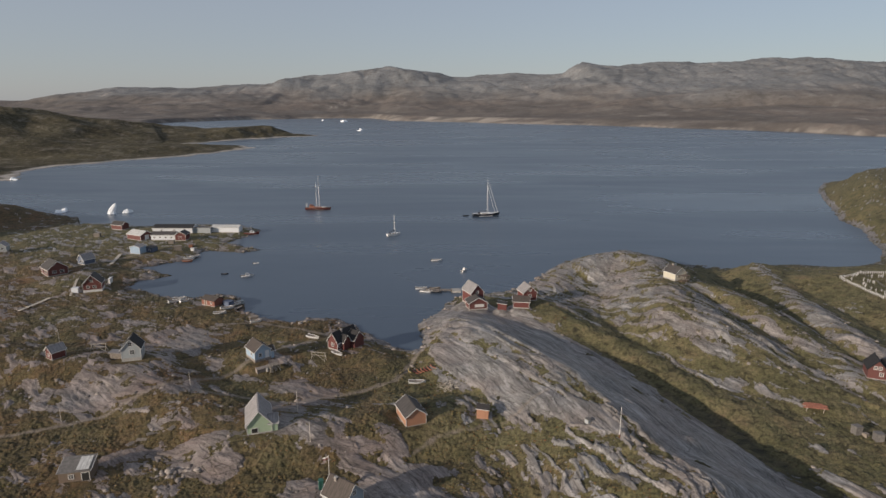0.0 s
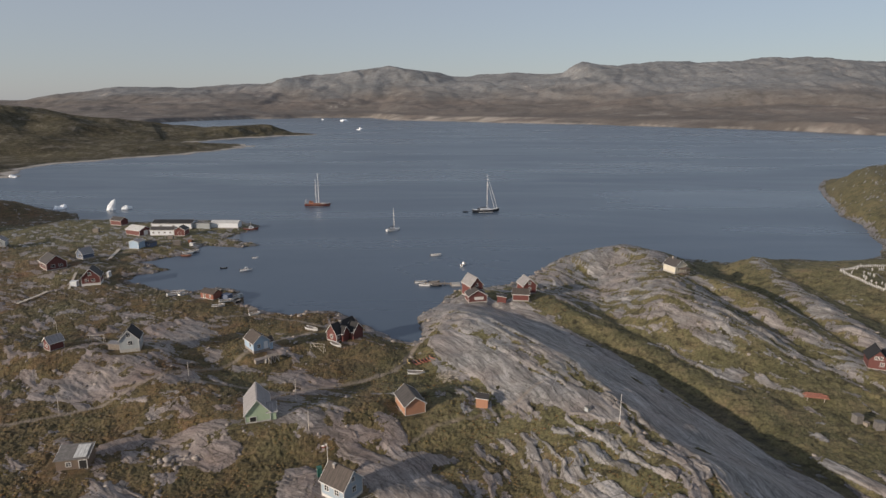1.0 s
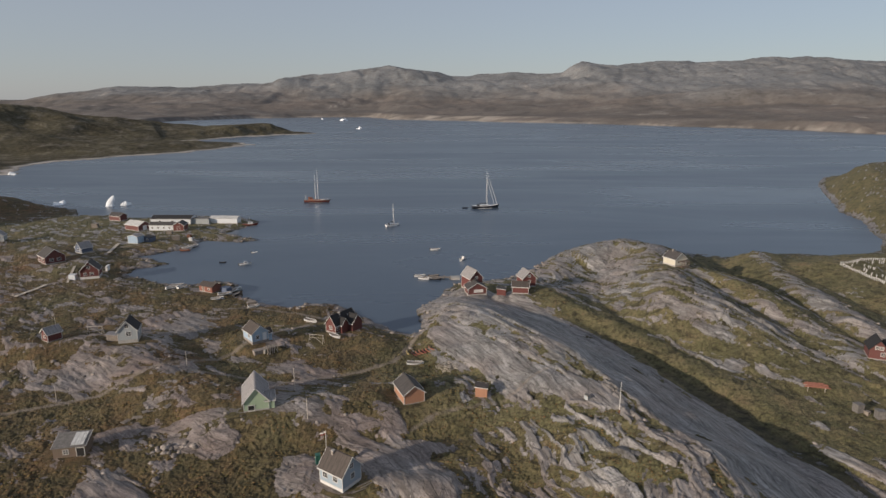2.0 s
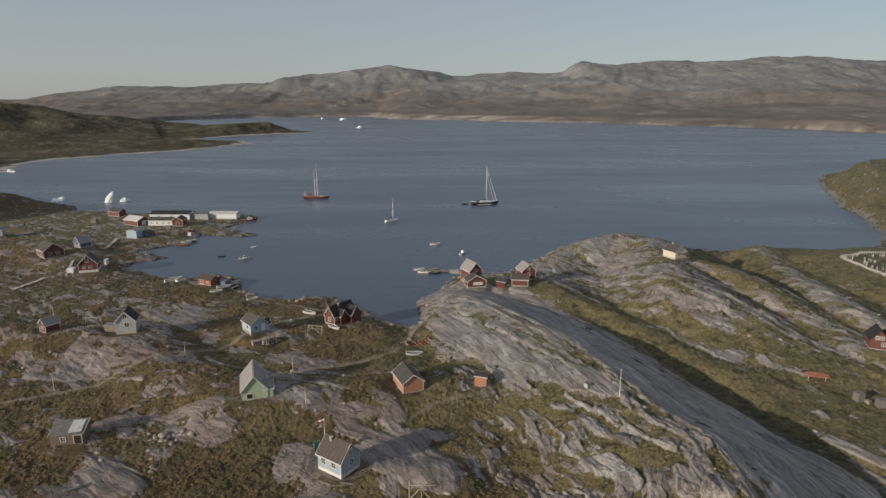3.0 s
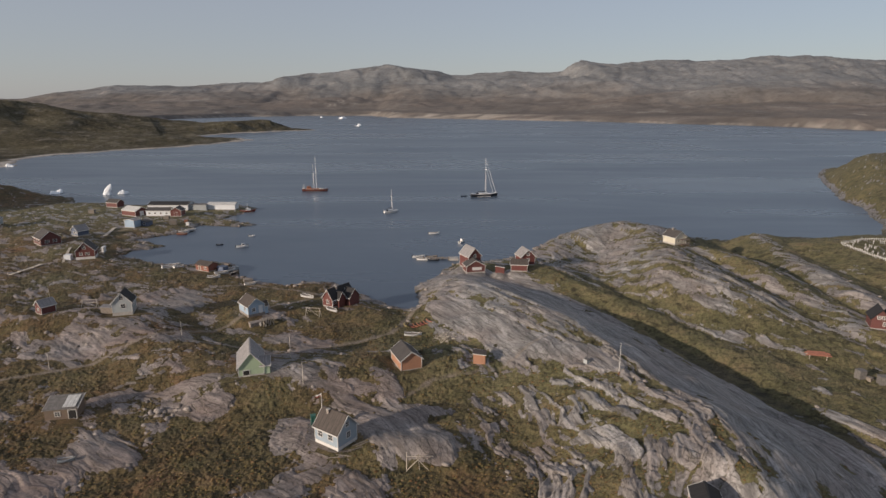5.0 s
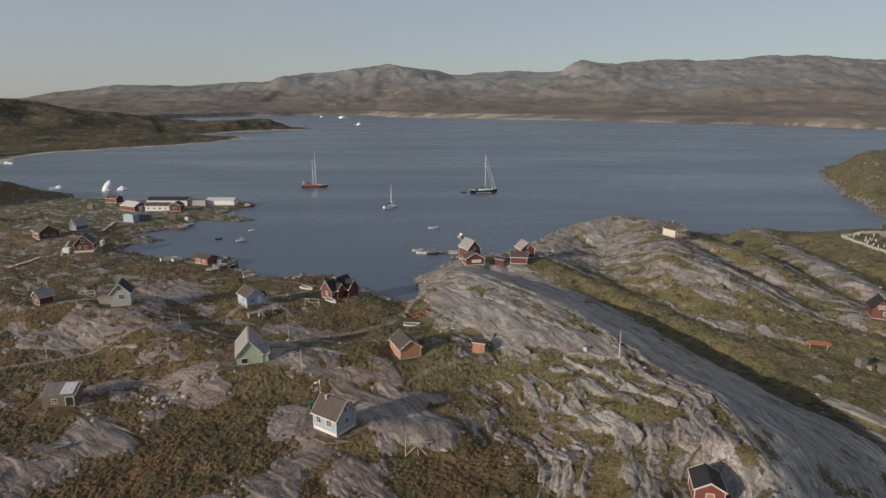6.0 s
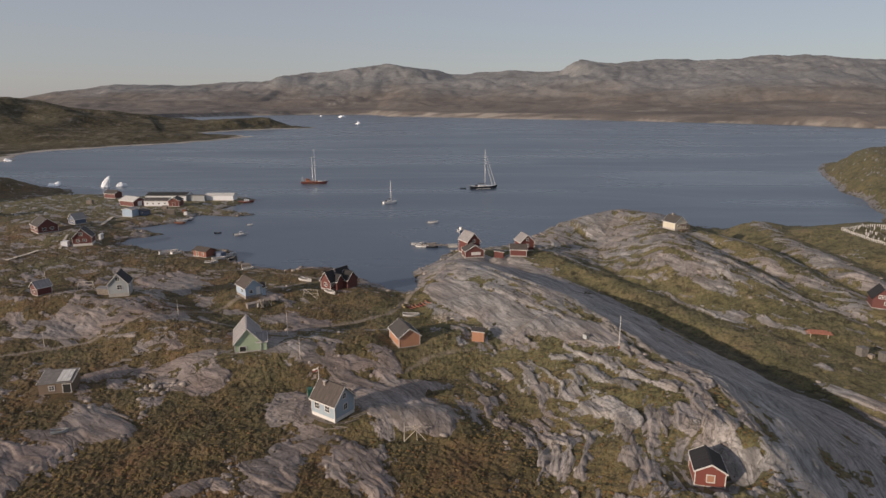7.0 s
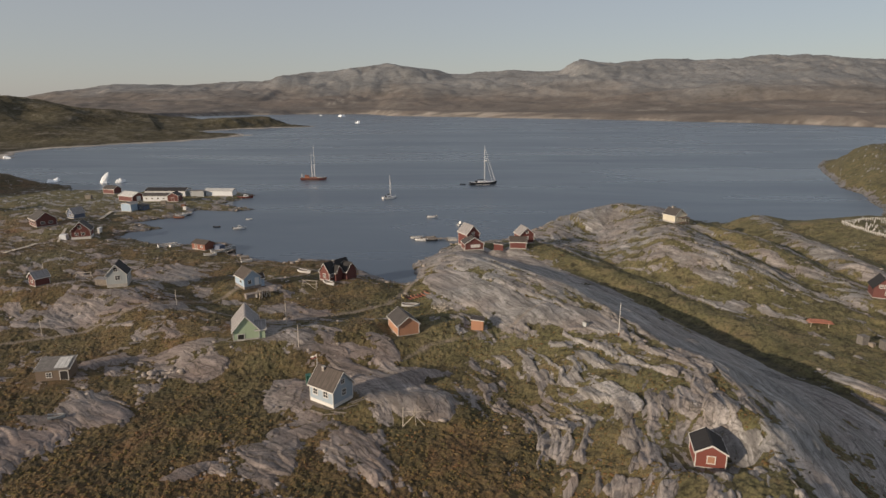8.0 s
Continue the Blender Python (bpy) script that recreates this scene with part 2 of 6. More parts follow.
MINT = paint("mint_paint", (0.37, 0.47, 0.32))
BLUE = paint("light_blue_paint", (0.33, 0.44, 0.56))
GREYP = paint("grey_paint", (0.36, 0.39, 0.40))
CREAM = paint("cream_paint", (0.58, 0.55, 0.45))
NAVY = paint("dark_blue_paint", (0.10, 0.13, 0.20))
FADED = paint("faded_red_paint", (0.24, 0.085, 0.055), 0.5)
BROWNW = paint("brown_wood", (0.17, 0.125, 0.09), 0.5)
FELT = roofing("dark_roofing_felt", (0.065, 0.060, 0.058))
BLACKR = roofing("black_roofing_felt", (0.022, 0.021, 0.022))
GREYR = roofing("grey_roofing_felt", (0.26, 0.25, 0.25))
PALER = roofing("pale_sheet_roof", (0.52, 0.52, 0.50), 0.5)
BROWNR = roofing("brown_roofing_felt", (0.075, 0.062, 0.054))
CONC = plain("concrete", (0.40, 0.385, 0.36), 0.9)
WOOD = plain("grey_timber", (0.26, 0.225, 0.19), 0.85, vary=0.4, scale=4)
PALEWOOD = plain("pale_timber", (0.52, 0.47, 0.40), 0.8)
CRATE = plain("grey_plywood", (0.17, 0.16, 0.15), 0.85, vary=0.35)
BOARD = plain("reddish_board", (0.36, 0.15, 0.10), 0.8, vary=0.35, scale=2)
DARK = plain("dark_opening", (0.018, 0.018, 0.018), 0.7)
STONE = plain("boulder_stone", (0.30, 0.265, 0.24), 0.9, vary=0.45, scale=2.5)
HULLW = plain("white_gelcoat", (0.72, 0.72, 0.71), 0.3, vary=0.1)
HULLD = plain("dark_hull_paint", (0.025, 0.028, 0.035), 0.35, vary=0.2)
HULLR = plain("red_hull_paint", (0.20, 0.052, 0.038), 0.5, vary=0.3)
KETCHRED = plain("dark_red_hull_paint", (0.115, 0.034, 0.028), 0.55, vary=0.4, scale=0.8)
ORANGEB = plain("orange_plastic", (0.29, 0.12, 0.070), 0.5, vary=0.25)
YELLOWB = plain("yellow_plastic", (0.42, 0.33, 0.14), 0.5, vary=0.25)
ALU = plain("spar_metal", (0.70, 0.70, 0.70), 0.35, 0.3, vary=0.1)
ICE = plain("glacier_ice", (0.84, 0.88, 0.91), 0.45, vary=0.12, scale=0.4)
RUSTY = plain("rusty_steel", (0.20, 0.09, 0.05), 0.8, vary=0.5, scale=3)
GREENB = plain("green_plastic", (0.03, 0.13, 0.10), 0.5)
glass_m, _nt, _b = node_mat("window_glass", 0.06)
_b.inputs["Base Color"].default_value = (0.02, 0.024, 0.03, 1)
GLASS = glass_m


# ================= land =================
def lattice(ix, iy, seed):
    h = (ix.astype(np.int64) * 374761393 + iy.astype(np.int64) * 668265263 + seed * 1442695041) & 0x7FFFFFFF
    h = ((h ^ (h >> 13)) * 1274126177) & 0x7FFFFFFF
    return ((h ^ (h >> 16)) & 0xFFFF) / 32767.5 - 1.0


def vnoise(x, y, seed=0):
    """Smooth gradient noise between about -1 and 1."""
    ix, iy = np.floor(x), np.floor(y)
    fx, fy = x - ix, y - iy
    u, v = fx * fx * fx * (fx * (fx * 6 - 15) + 10), fy * fy * fy * (fy * (fy * 6 - 15) + 10)

    def corner(dx, dy):
        return lattice(ix + dx, iy + dy, seed) * (fx - dx) + lattice(ix + dx, iy + dy, seed + 57) * (fy - dy)
    a = corner(0, 0) * (1 - u) + corner(1, 0) * u
    b = corner(0, 1) * (1 - u) + corner(1, 1) * u
    return (a * (1 - v) + b * v) * 1.6


def fbm(x, y, octaves=4, seed=0, gain=0.5):
    out, amp = 0, 1.0
    for k in range(octaves):
        out = out + amp * vnoise(x * 2 ** k + 17.3 * k, y * 2 ** k - 9.1 * k, seed + k)
        amp *= gain
    return out


def cells(x, y, seed=0):
    """Broken blocks: distance from the joint, a random number for each block and a tilted plane on it."""
    ix, iy = np.floor(x), np.floor(y)
    near, second = np.full(x.shape, 9.0), np.full(x.shape, 9.0)
    pick, plane = np.zeros(x.shape), np.zeros(x.shape)
    for dx in (-1, 0, 1):
        for dy in (-1, 0, 1):
            cx, cy = ix + dx, iy + dy
            ox = x - cx - 0.5 - 0.42 * lattice(cx, cy, seed)
            oy = y - cy - 0.5 - 0.42 * lattice(cx, cy, seed + 5)
            d = np.sqrt(ox * ox + oy * oy)
            first = d < near
            second = np.where(first, near, np.minimum(second, d))
            pick = np.where(first, lattice(cx, cy, seed + 9), pick)
            plane = np.where(first, ox * lattice(cx, cy, seed + 13) + oy * lattice(cx, cy, seed + 17), plane)
            near = np.where(first, d, near)
    return second - near, pick, plane


def smooth(a, b, x):
    t = np.clip((x - a) / (b - a), 0, 1)
    return t * t * (3 - 2 * t)


def inside_distance(x, y, pts):
    """Distance to the outline, positive within it."""
    best = np.full(x.shape, 1e9)
    within = np.zeros(x.shape, bool)
    for (ax, ay), (bx, by) in zip(pts, pts[1:] + pts[:1]):
        dx, dy = bx - ax, by - ay
        t = np.clip(((x - ax) * dx + (y - ay) * dy) / (dx * dx + dy * dy), 0, 1)
        best = np.minimum(best, np.hypot(x - ax - t * dx, y - ay - t * dy))
        if dy:
            within ^= ((ay > y) != (by > y)) & (x < dx * (y - ay) / dy + ax)
    return np.where(within, best, -best)


def along_line(x, y, pts):
    """Distance from a line of (x, y, value) points, the side (+1: to its left) and the value there."""
    best, val, side = np.full(x.shape, 1e9), np.zeros(x.shape), np.ones(x.shape)
    for (ax, ay, az), (bx, by, bz) in zip(pts, pts[1:]):
        dx, dy = bx - ax, by - ay
        t = np.clip(((x - ax) * dx + (y - ay) * dy) / (dx * dx + dy * dy), 0, 1)
        d = np.hypot(x - ax - t * dx, y - ay - t * dy)
        near = d < best
        best = np.where(near, d, best)
        val = np.where(near, az + t * (bz - az), val)
        side = np.where(near, np.sign(dx * (y - ay) - dy * (x - ax)), side)
    return best, side, val


SHORE_WEST = [(-700, 20), (-700, 420), (-420, 440), (-300, 425), (-236, 388), (-222, 366), (-206, 369), (-193, 361), (-166, 364), (-125, 365), (-107, 350),
              (-105, 338), (-116, 316), (-104, 308), (-92, 299), (-100, 295), (-122, 299), (-117, 284), (-121, 277), (-131, 272), (-135, 264),
              (-116, 252), (-126, 245), (-127, 236), (-112, 226), (-104, 222)]
SHORE_MID = [(-94, 221), (-86, 227), (-77, 220), (-72, 209), (-66, 202), (-58, 196), (-50, 194), (-45, 198), (-36, 199), (-26, 186), (-16, 174),
             (-10, 170), (-6.5, 172), (-6, 181), (-8, 190), (-6, 199), (1, 210), (4, 221), (10, 227), (21, 227), (34, 236), (42, 252), (58, 278),
             (80, 283), (104, 275), (130, 266)]
SHORE_EAST = [(160, 272), (188, 268), (203, 276), (212, 285), (222, 299), (231, 321), (246, 348), (254, 383), (279, 434), (298, 475), (325, 526), (360, 575),
              (480, 640), (700, 660), (700, 20)]
SHORE = SHORE_WEST + SHORE_MID + SHORE_EAST

# crest lines (x, y, height), width to the left of the line, width to its right, how blunt the crest is
CRESTS = [
    ([(-5, 187, 3.6), (4, 184, 5.6), (13, 169, 8.0), (22, 152, 8.8), (30, 136, 9.2), (36, 117, 9.5), (41, 100, 9.6), (44.6, 89, 10.2), (44.5, 82, 10.6), (43.1, 73.4, 10.8), (41.2, 64.5, 10.8), (39.8, 58.5, 10.8), (35, 35, 10.8)], 24, 34, 0),
    ([(40, 240, 2.0), (54, 254, 5.0), (76, 252, 10.2), (84, 240, 10.6), (80, 215, 10.8), (76, 195, 11.8), (75, 180, 11.8), (82, 165, 9.0), (88, 152, 6.2), (94, 142, 4.0)], 40, 27, 1.7),
    ([(90, 205, 10.8), (95, 188, 10.8), (101, 170, 8.6), (104, 152, 6.2), (108, 136, 4.0)], 30, 18, 1.6),
    ([(131, 246, 6.4), (124, 212, 6.4), (118, 180, 7.4), (117, 160, 7.4), (124, 140, 5.2)], 36, 19, 1.6),
    ([(150, 188, 8.2), (149, 222, 8.6), (170, 230, 8.8), (210, 212, 8.8)], 40, 40, 1.9),
    ([(-125, 158, 4.6), (-106, 155, 4.8), (-84, 152, 4.8), (-62, 130, 4.4), (-41, 117, 5.1), (-10, 123, 5.0), (10, 127, 4.4)], 26, 22, 1.6),
    ([(-52, 160, 3.2), (-32, 168, 2.8), (-16, 160, 2.2)], 22, 22, 1.5),
    ([(-228, 362, 1.0), (-252, 380, 1.4), (-266, 381, 4.2), (-281, 382, 7.6), (-330, 394, 14.0), (-480, 420, 22.0)], 40, 50, 1.5),
    # unseen hill left of the view, added to shade the low hill above
    ([(-352, 292, 45.0), (-420, 326, 45.0), (-560, 300, 52.0)], 104, 104, 1.7),
    ([(-175, 262, 3.4), (-160, 250, 3.2), (-140, 232, 2.6)], 30, 30, 1.5),
    ([(240, 300, 3.0), (275, 372, 10.0), (312, 440, 20.0), (356, 510, 19.0), (420, 560, 17.0), (560, 600, 23.0)], 34, 120, 1.6),
    ([(36, 200, 4.8), (50, 165, 4.4), (62, 140, 2.4), (80, 125, 1.6)], 24, 24, 1.3),
    ([(-22, 97, 2.9), (-14, 94, 2.9), (2, 92, 3.0)], 13, 14, 1.4),
]
BASE_EAST = [(34, 208, 0), (47, 176, 0), (49, 162, 0), (57, 156, 0), (66, 142, 0), (80, 134, 0)]     # foot of the eastern rock wall

# bare rock (more than 0) and heath (less than 0): x, y, half length along the grain, half width, amount
PATCHES = [(-4, 98, 15, 5.5, 1.1), (-26, 98, 7, 5, 1.0), (-12, 79, 9, 4.5, 1.0), (-23, 76, 8, 6, 0.9), (-57, 92, 11, 6, 1.0), (-46, 107, 9, 6, 0.35),
           (-62, 80, 10, 8, 0.8), (-84, 138, 14, 12, 0.6), (-79, 173, 12, 13, 0.8), (-36, 124, 9, 8, 0.5), (-20, 119, 10, 4, 0.3), (31, 80, 14, 8, 0.55), (16, 84, 10, 5, 0.4)]
HEATHS = [(-38, 90, 13, 11, -1.1), (4, 80, 22, 9, -1.0), (-45, 68, 26, 10, -0.9), (-10, 66, 30, 5, -0.9), (10, 66, 10, 5, -0.6), (-2, 116, 13, 8, -0.7),
          (-14, 150, 14, 13, -0.8), (-60, 178, 12, 22, -0.7), (-50, 138, 12, 9, -0.4), (62, 135, 42, 11, -1.4), (45, 178, 34, 8, -1.3), (120, 232, 34, 30, -0.9), (95, 120, 34, 17, -0.8),
          (-2, 136, 6, 8, -0.9), (-32, 108, 9, 6, -0.7), (-14, 112, 5, 4, -0.5), (-56, 102, 8, 4, -0.5)]
# further bare rock and heath: x, y, half widths along x and y, amount
SPREAD_ROCK = [(-55.9, 90.6, 6.7, 4.8, 0.8), (-44.8, 106.3, 7.3, 4.2, 0.9), (-82.9, 139.3, 16.7, 8.0, 0.7), (-77.8, 175.4, 17.8, 11.5, 0.8), (-59.9, 136.6, 6.8, 6.2, 0.6), (-59.5, 81.0, 5.0, 6.1, 0.5), (-59.9, 107.2, 7.2, 3.7, 0.4), (-23.0, 76.5, 7.5, 3.7, 0.9), (-10.4, 77.9, 3.7, 6.0, 0.9), (-25.4, 94.4, 3.8, 4.3, 0.9), (-37.0, 138.3, 13.3, 11.7, 0.6), (-14.7, 112.1, 12.8, 3.0, 0.7), (-3.4, 95.2, 10.5, 9.0, 0.8), (-21.8, 85.0, 4.0, 4.1, 0.6), (-31.2, 116.0, 7.1, 2.8, 0.8), (12.7, 152.7, 17.0, 29.2, 0.5), (18.5, 123.0, 4.2, 5.2, 0.8), (-57.0, 119.4, 8.0, 1.9, 0.2)]
SPREAD_TURF = [(-38.2, 91.1, 9.3, 9.9, -0.9), (-69.7, 95.1, 6.0, 5.0, -0.5), (-78.3, 121.0, 16.2, 7.4, -0.7), (-84.1, 197.4, 14.6, 9.8, -0.7), (-35.0, 70.9, 22.4, 2.2, -0.9), (-24.8, 155.3, 15.8, 6.9, -0.7), (-14.6, 120.8, 5.2, 5.3, -0.6), (3.2, 115.3, 10.8, 3.2, -0.8), (2.6, 79.5, 9.1, 8.2, -0.7), (-34.6, 107.4, 6.2, 4.1, -0.7), (-106.1, 146.6, 7.5, 3.3, -0.5), (-45.1, 122.9, 7.2, 4.8, -0.5), (12.4, 93.4, 3.8, 11.9, -0.4), (-43.5, 146.8, 4.2, 5.6, -0.5), (-52.4, 152.2, 6.2, 2.3, -0.5), (-69.2, 111.4, 7.1, 2.8, -0.5)]
TRACKS = [[(-120, 112, 0), (-92, 120.4, 0), (-78, 127.6, 0), (-69, 136.7, 0), (-59, 147, 0), (-48, 164, 0), (-38, 176, 0)],
          [(-12, 146.5, 0), (-20, 140, 0), (-36, 133, 0), (-60, 136, 0)], [(-12, 146, 0), (-8, 160, 0), (-4, 172, 0)],
          [(-6, 112, 0), (-1, 117, 0), (11, 120.5, 0), (24, 128, 0)], [(-160, 262, 0), (-150, 276, 0), (-145, 284, 0)], [(-75, 186, 0), (-62, 192, 0), (-48, 186, 0), (-34, 178, 0)]]
# smooth ice-worn slabs: x, y, turn of the long axis in degrees, half length, half width, rise
SLABS = [(-6.5, 97, -43, 13, 5.6, 0.9), (-25, 95, -30, 5.0, 3.0, 0.5), (-25.5, 101.5, -10, 5, 2.4, 0.5), (-20, 85.5, 28, 5, 1.8, 0.4), (-12, 81, -48, 5.5, 2.3, 0.4),
         (-25, 80.5, 15, 4.5, 1.5, 0.3), (-33, 117.5, -8, 9, 2.6, 0.3), (-23, 112.5, -6, 6, 1.6, 0.3), (-11, 115.5, -48, 6, 2.2, 0.4), (-14.5, 107.5, -24, 7, 1.6, 0.4),
         (-3, 107, -8, 7, 2.3, 0.4), (-44.5, 107, 12, 5.5, 2.4, 0.9), (-56, 91.5, -28, 8.5, 3.2, 0.8), (30, 116, -56, 10, 4.0, 0.5), (20, 128, -52, 12, 4.5, 0.5), (12, 141, -50, 12, 4.5, 0.5),
         (4, 155, -55, 12, 5, 0.4), (-34, 74, 40, 4, 1.6, 0.4), (77.5, 101, -62, 13, 1.5, 0.5), (-64, 112, 10, 6, 2.5, 0.4), (-50, 114, 14, 8, 2.0, 0.3)]
PADS = []            # levelled ground under houses: x, y, radius, height
CA, SA = math.cos(radians(STRIKE)), math.sin(radians(STRIKE))


def shape_of(x, y):
    """The slowly changing fields of the land: coast, height, bare rock, ridge, slabs, levelled ground and paths."""
    coast = inside_distance(x, y, SHORE)
    crest = np.zeros(x.shape)
    wobble = 1.5 * fbm(x / 12, y / 12, 3, 23)
    for pts, left, right, blunt in CRESTS:
        d, side, top = along_line(x, y, pts)
        q = np.clip(np.clip(d + wobble, 0, None) / np.where(side > 0, left, right), 0, 1)
        form = 1 - smooth(0.0, 1.0, q) ** (blunt * 0.55) if blunt else np.where(side > 0, 1 - q ** 1.12, 1 - smooth(0, 1, q))
        crest = np.maximum(crest, top * form)
    bias = np.zeros(x.shape)
    for px, py, lu, lv, amount in PATCHES + HEATHS:
        du = (-(x - px) * SA + (y - py) * CA) / lu
        dv = ((x - px) * CA + (y - py) * SA) / lv
        bias = bias + amount * np.exp(-1.2 * (du * du + dv * dv) ** 1.5)
    for px, py, lu, lv, amount in SPREAD_ROCK + SPREAD_TURF:
        bias = bias + 0.75 * amount * np.exp(-(((x - px) / lu) ** 2 + ((y - py) / lv) ** 2) ** 2)
    d1, s1, _ = along_line(x, y, CRESTS[0][0])
    dn = d1 - np.where(s1 > 0, 3.0 * smooth(108, 88, y), 0)
    bias = bias + np.where(s1 > 0, (1.5 - 0.75 * smooth(96, 84, y)) * (1 - smooth(23.5, 28, dn)), 0.26 * (1 - smooth(14, 32, dn)) + 0.25 * (1 - smooth(2, 9, dn)))
    db, sb, _ = along_line(x, y, BASE_EAST)
    db = db * sb + 2.0 * fbm(x / 16, y / 16, 2, 29)
    wall = np.exp(-((db - 4.5) / 4.0) ** 2) + 0.75 * np.exp(-((db - 19) / 4.5) ** 2) + 0.8 * np.exp(-((db - 31) / 4.5) ** 2)
    bias = bias + wall * smooth(125, 138, y) * smooth(215, 185, y) + 0.8 * np.exp(-(np.hypot(x - 62, y - 232) / 30) ** 4)
    bias = bias - 0.55 * np.exp(-((db - 12) / 3.5) ** 2) * smooth(215, 190, y)
    d4, s4, _ = along_line(x, y, CRESTS[3][0])
    bias = bias + 1.5 * (1 - smooth(2, 6, d4))
    bias = bias - 0.5 * smooth(98, 130, x) * smooth(120, 150, y) * smooth(225, 200, x) + smooth(195, 220, x) * (1.1 * (1 - smooth(2.5, 5.5, coast)) - 0.6) - 0.30 * smooth(-215, -250, x)
    worn, up = np.full(x.shape, 3.0), np.zeros(x.shape)
    for px, py, turn, lu, lv, rise in SLABS:
        c, s = math.cos(radians(turn)), math.sin(radians(turn))
        r = np.hypot(((x - px) * c + (y - py) * s) / lu, (-(x - px) * s + (y - py) * c) / lv)
        up = np.where(r < worn, rise, up)
        worn = np.minimum(worn, r)
    keep, level = np.ones(x.shape), np.zeros(x.shape)
    for px, py, r, pz in PADS:
        k = smooth(r * 0.85, r * 1.9, np.hypot(x - px, y - py))
        level = np.where(k < keep, pz, level)
        keep = np.minimum(keep, k)
    tread = np.full(x.shape, 9.0)
    for pts, wide in zip(TRACKS, (0, 0, 0, 0.4, 0, 0)):
        tread = np.minimum(tread, np.minimum(along_line(x, y, pts)[0], 8.0) + wide)
    return np.stack([coast, crest, bias, dn, s1, worn, up, keep, level, tread])


MAP_X, MAP_Y, MAP_STEP = -330.0, 20.0, 1.0
MAP = []             # the fields over a square net, filled once the levelled ground is known


def fields(x, y):
    """The fields at (x, y): between the knots of the net within it, worked out afresh beyond it."""
    if not MAP:
        MAP.append(shape_of(*np.meshgrid(MAP_X + MAP_STEP * np.arange(661), MAP_Y + MAP_STEP * np.arange(421))))
    net = MAP[0]
    u, v = (x - MAP_X) / MAP_STEP, (y - MAP_Y) / MAP_STEP
    out = (u < 0) | (v < 0) | (u > 659.9) | (v > 419.9)
    iu, iv = np.clip(u, 0, 659).astype(int), np.clip(v, 0, 419).astype(int)
    fu, fv = np.clip(u - iu, 0, 1), np.clip(v - iv, 0, 1)
    got = (net[:, iv, iu] * (1 - fu) + net[:, iv, iu + 1] * fu) * (1 - fv) + (net[:, iv + 1, iu] * (1 - fu) + net[:, iv + 1, iu + 1] * fu) * fv
    if out.any():
        got[:, out] = shape_of(x[out], y[out])
    return got


def ledges(u, v, wide, seed, steep=0.14):
    """Stacked rock sheets: each rises in a short face on its western side and falls gently to the east."""
    p = u / wide + 0.75 * fbm(u / (2.4 * wide), v / (4.5 * wide), 3, seed, 0.55)
    k = np.floor(p)
    f = p - k
    tall = 0.55 + 0.45 * lattice(k, np.floor(v / (3.5 * wide) + 0.37 * k), seed + 7)
    return tall * (smooth(0, steep, f) - f - 0.43)


def grain(x, y, d1, s1):
    """Coordinates across and along the rock's grain: parallel to the main ridge near it, swinging round towards the village."""
    swing = radians(STRIKE) + radians(26) * smooth(12, -35, x)
    across = x * np.cos(swing) + (y - 110) * np.sin(swing) + 2.0 * fbm(x / 18, y / 18, 3, 31)
    along = -x * np.sin(swing) + (y - 110) * np.cos(swing)
    ridge = (d1 < 36) & (y < 196)
    return np.where(ridge, s1 * d1 + 1.2 * fbm(x / 14, y / 14, 2, 33), across), np.where(ridge, 1.05 * y, along), np.where(y < 196, smooth(0, 4, np.abs(d1 - 36)), 1.0)


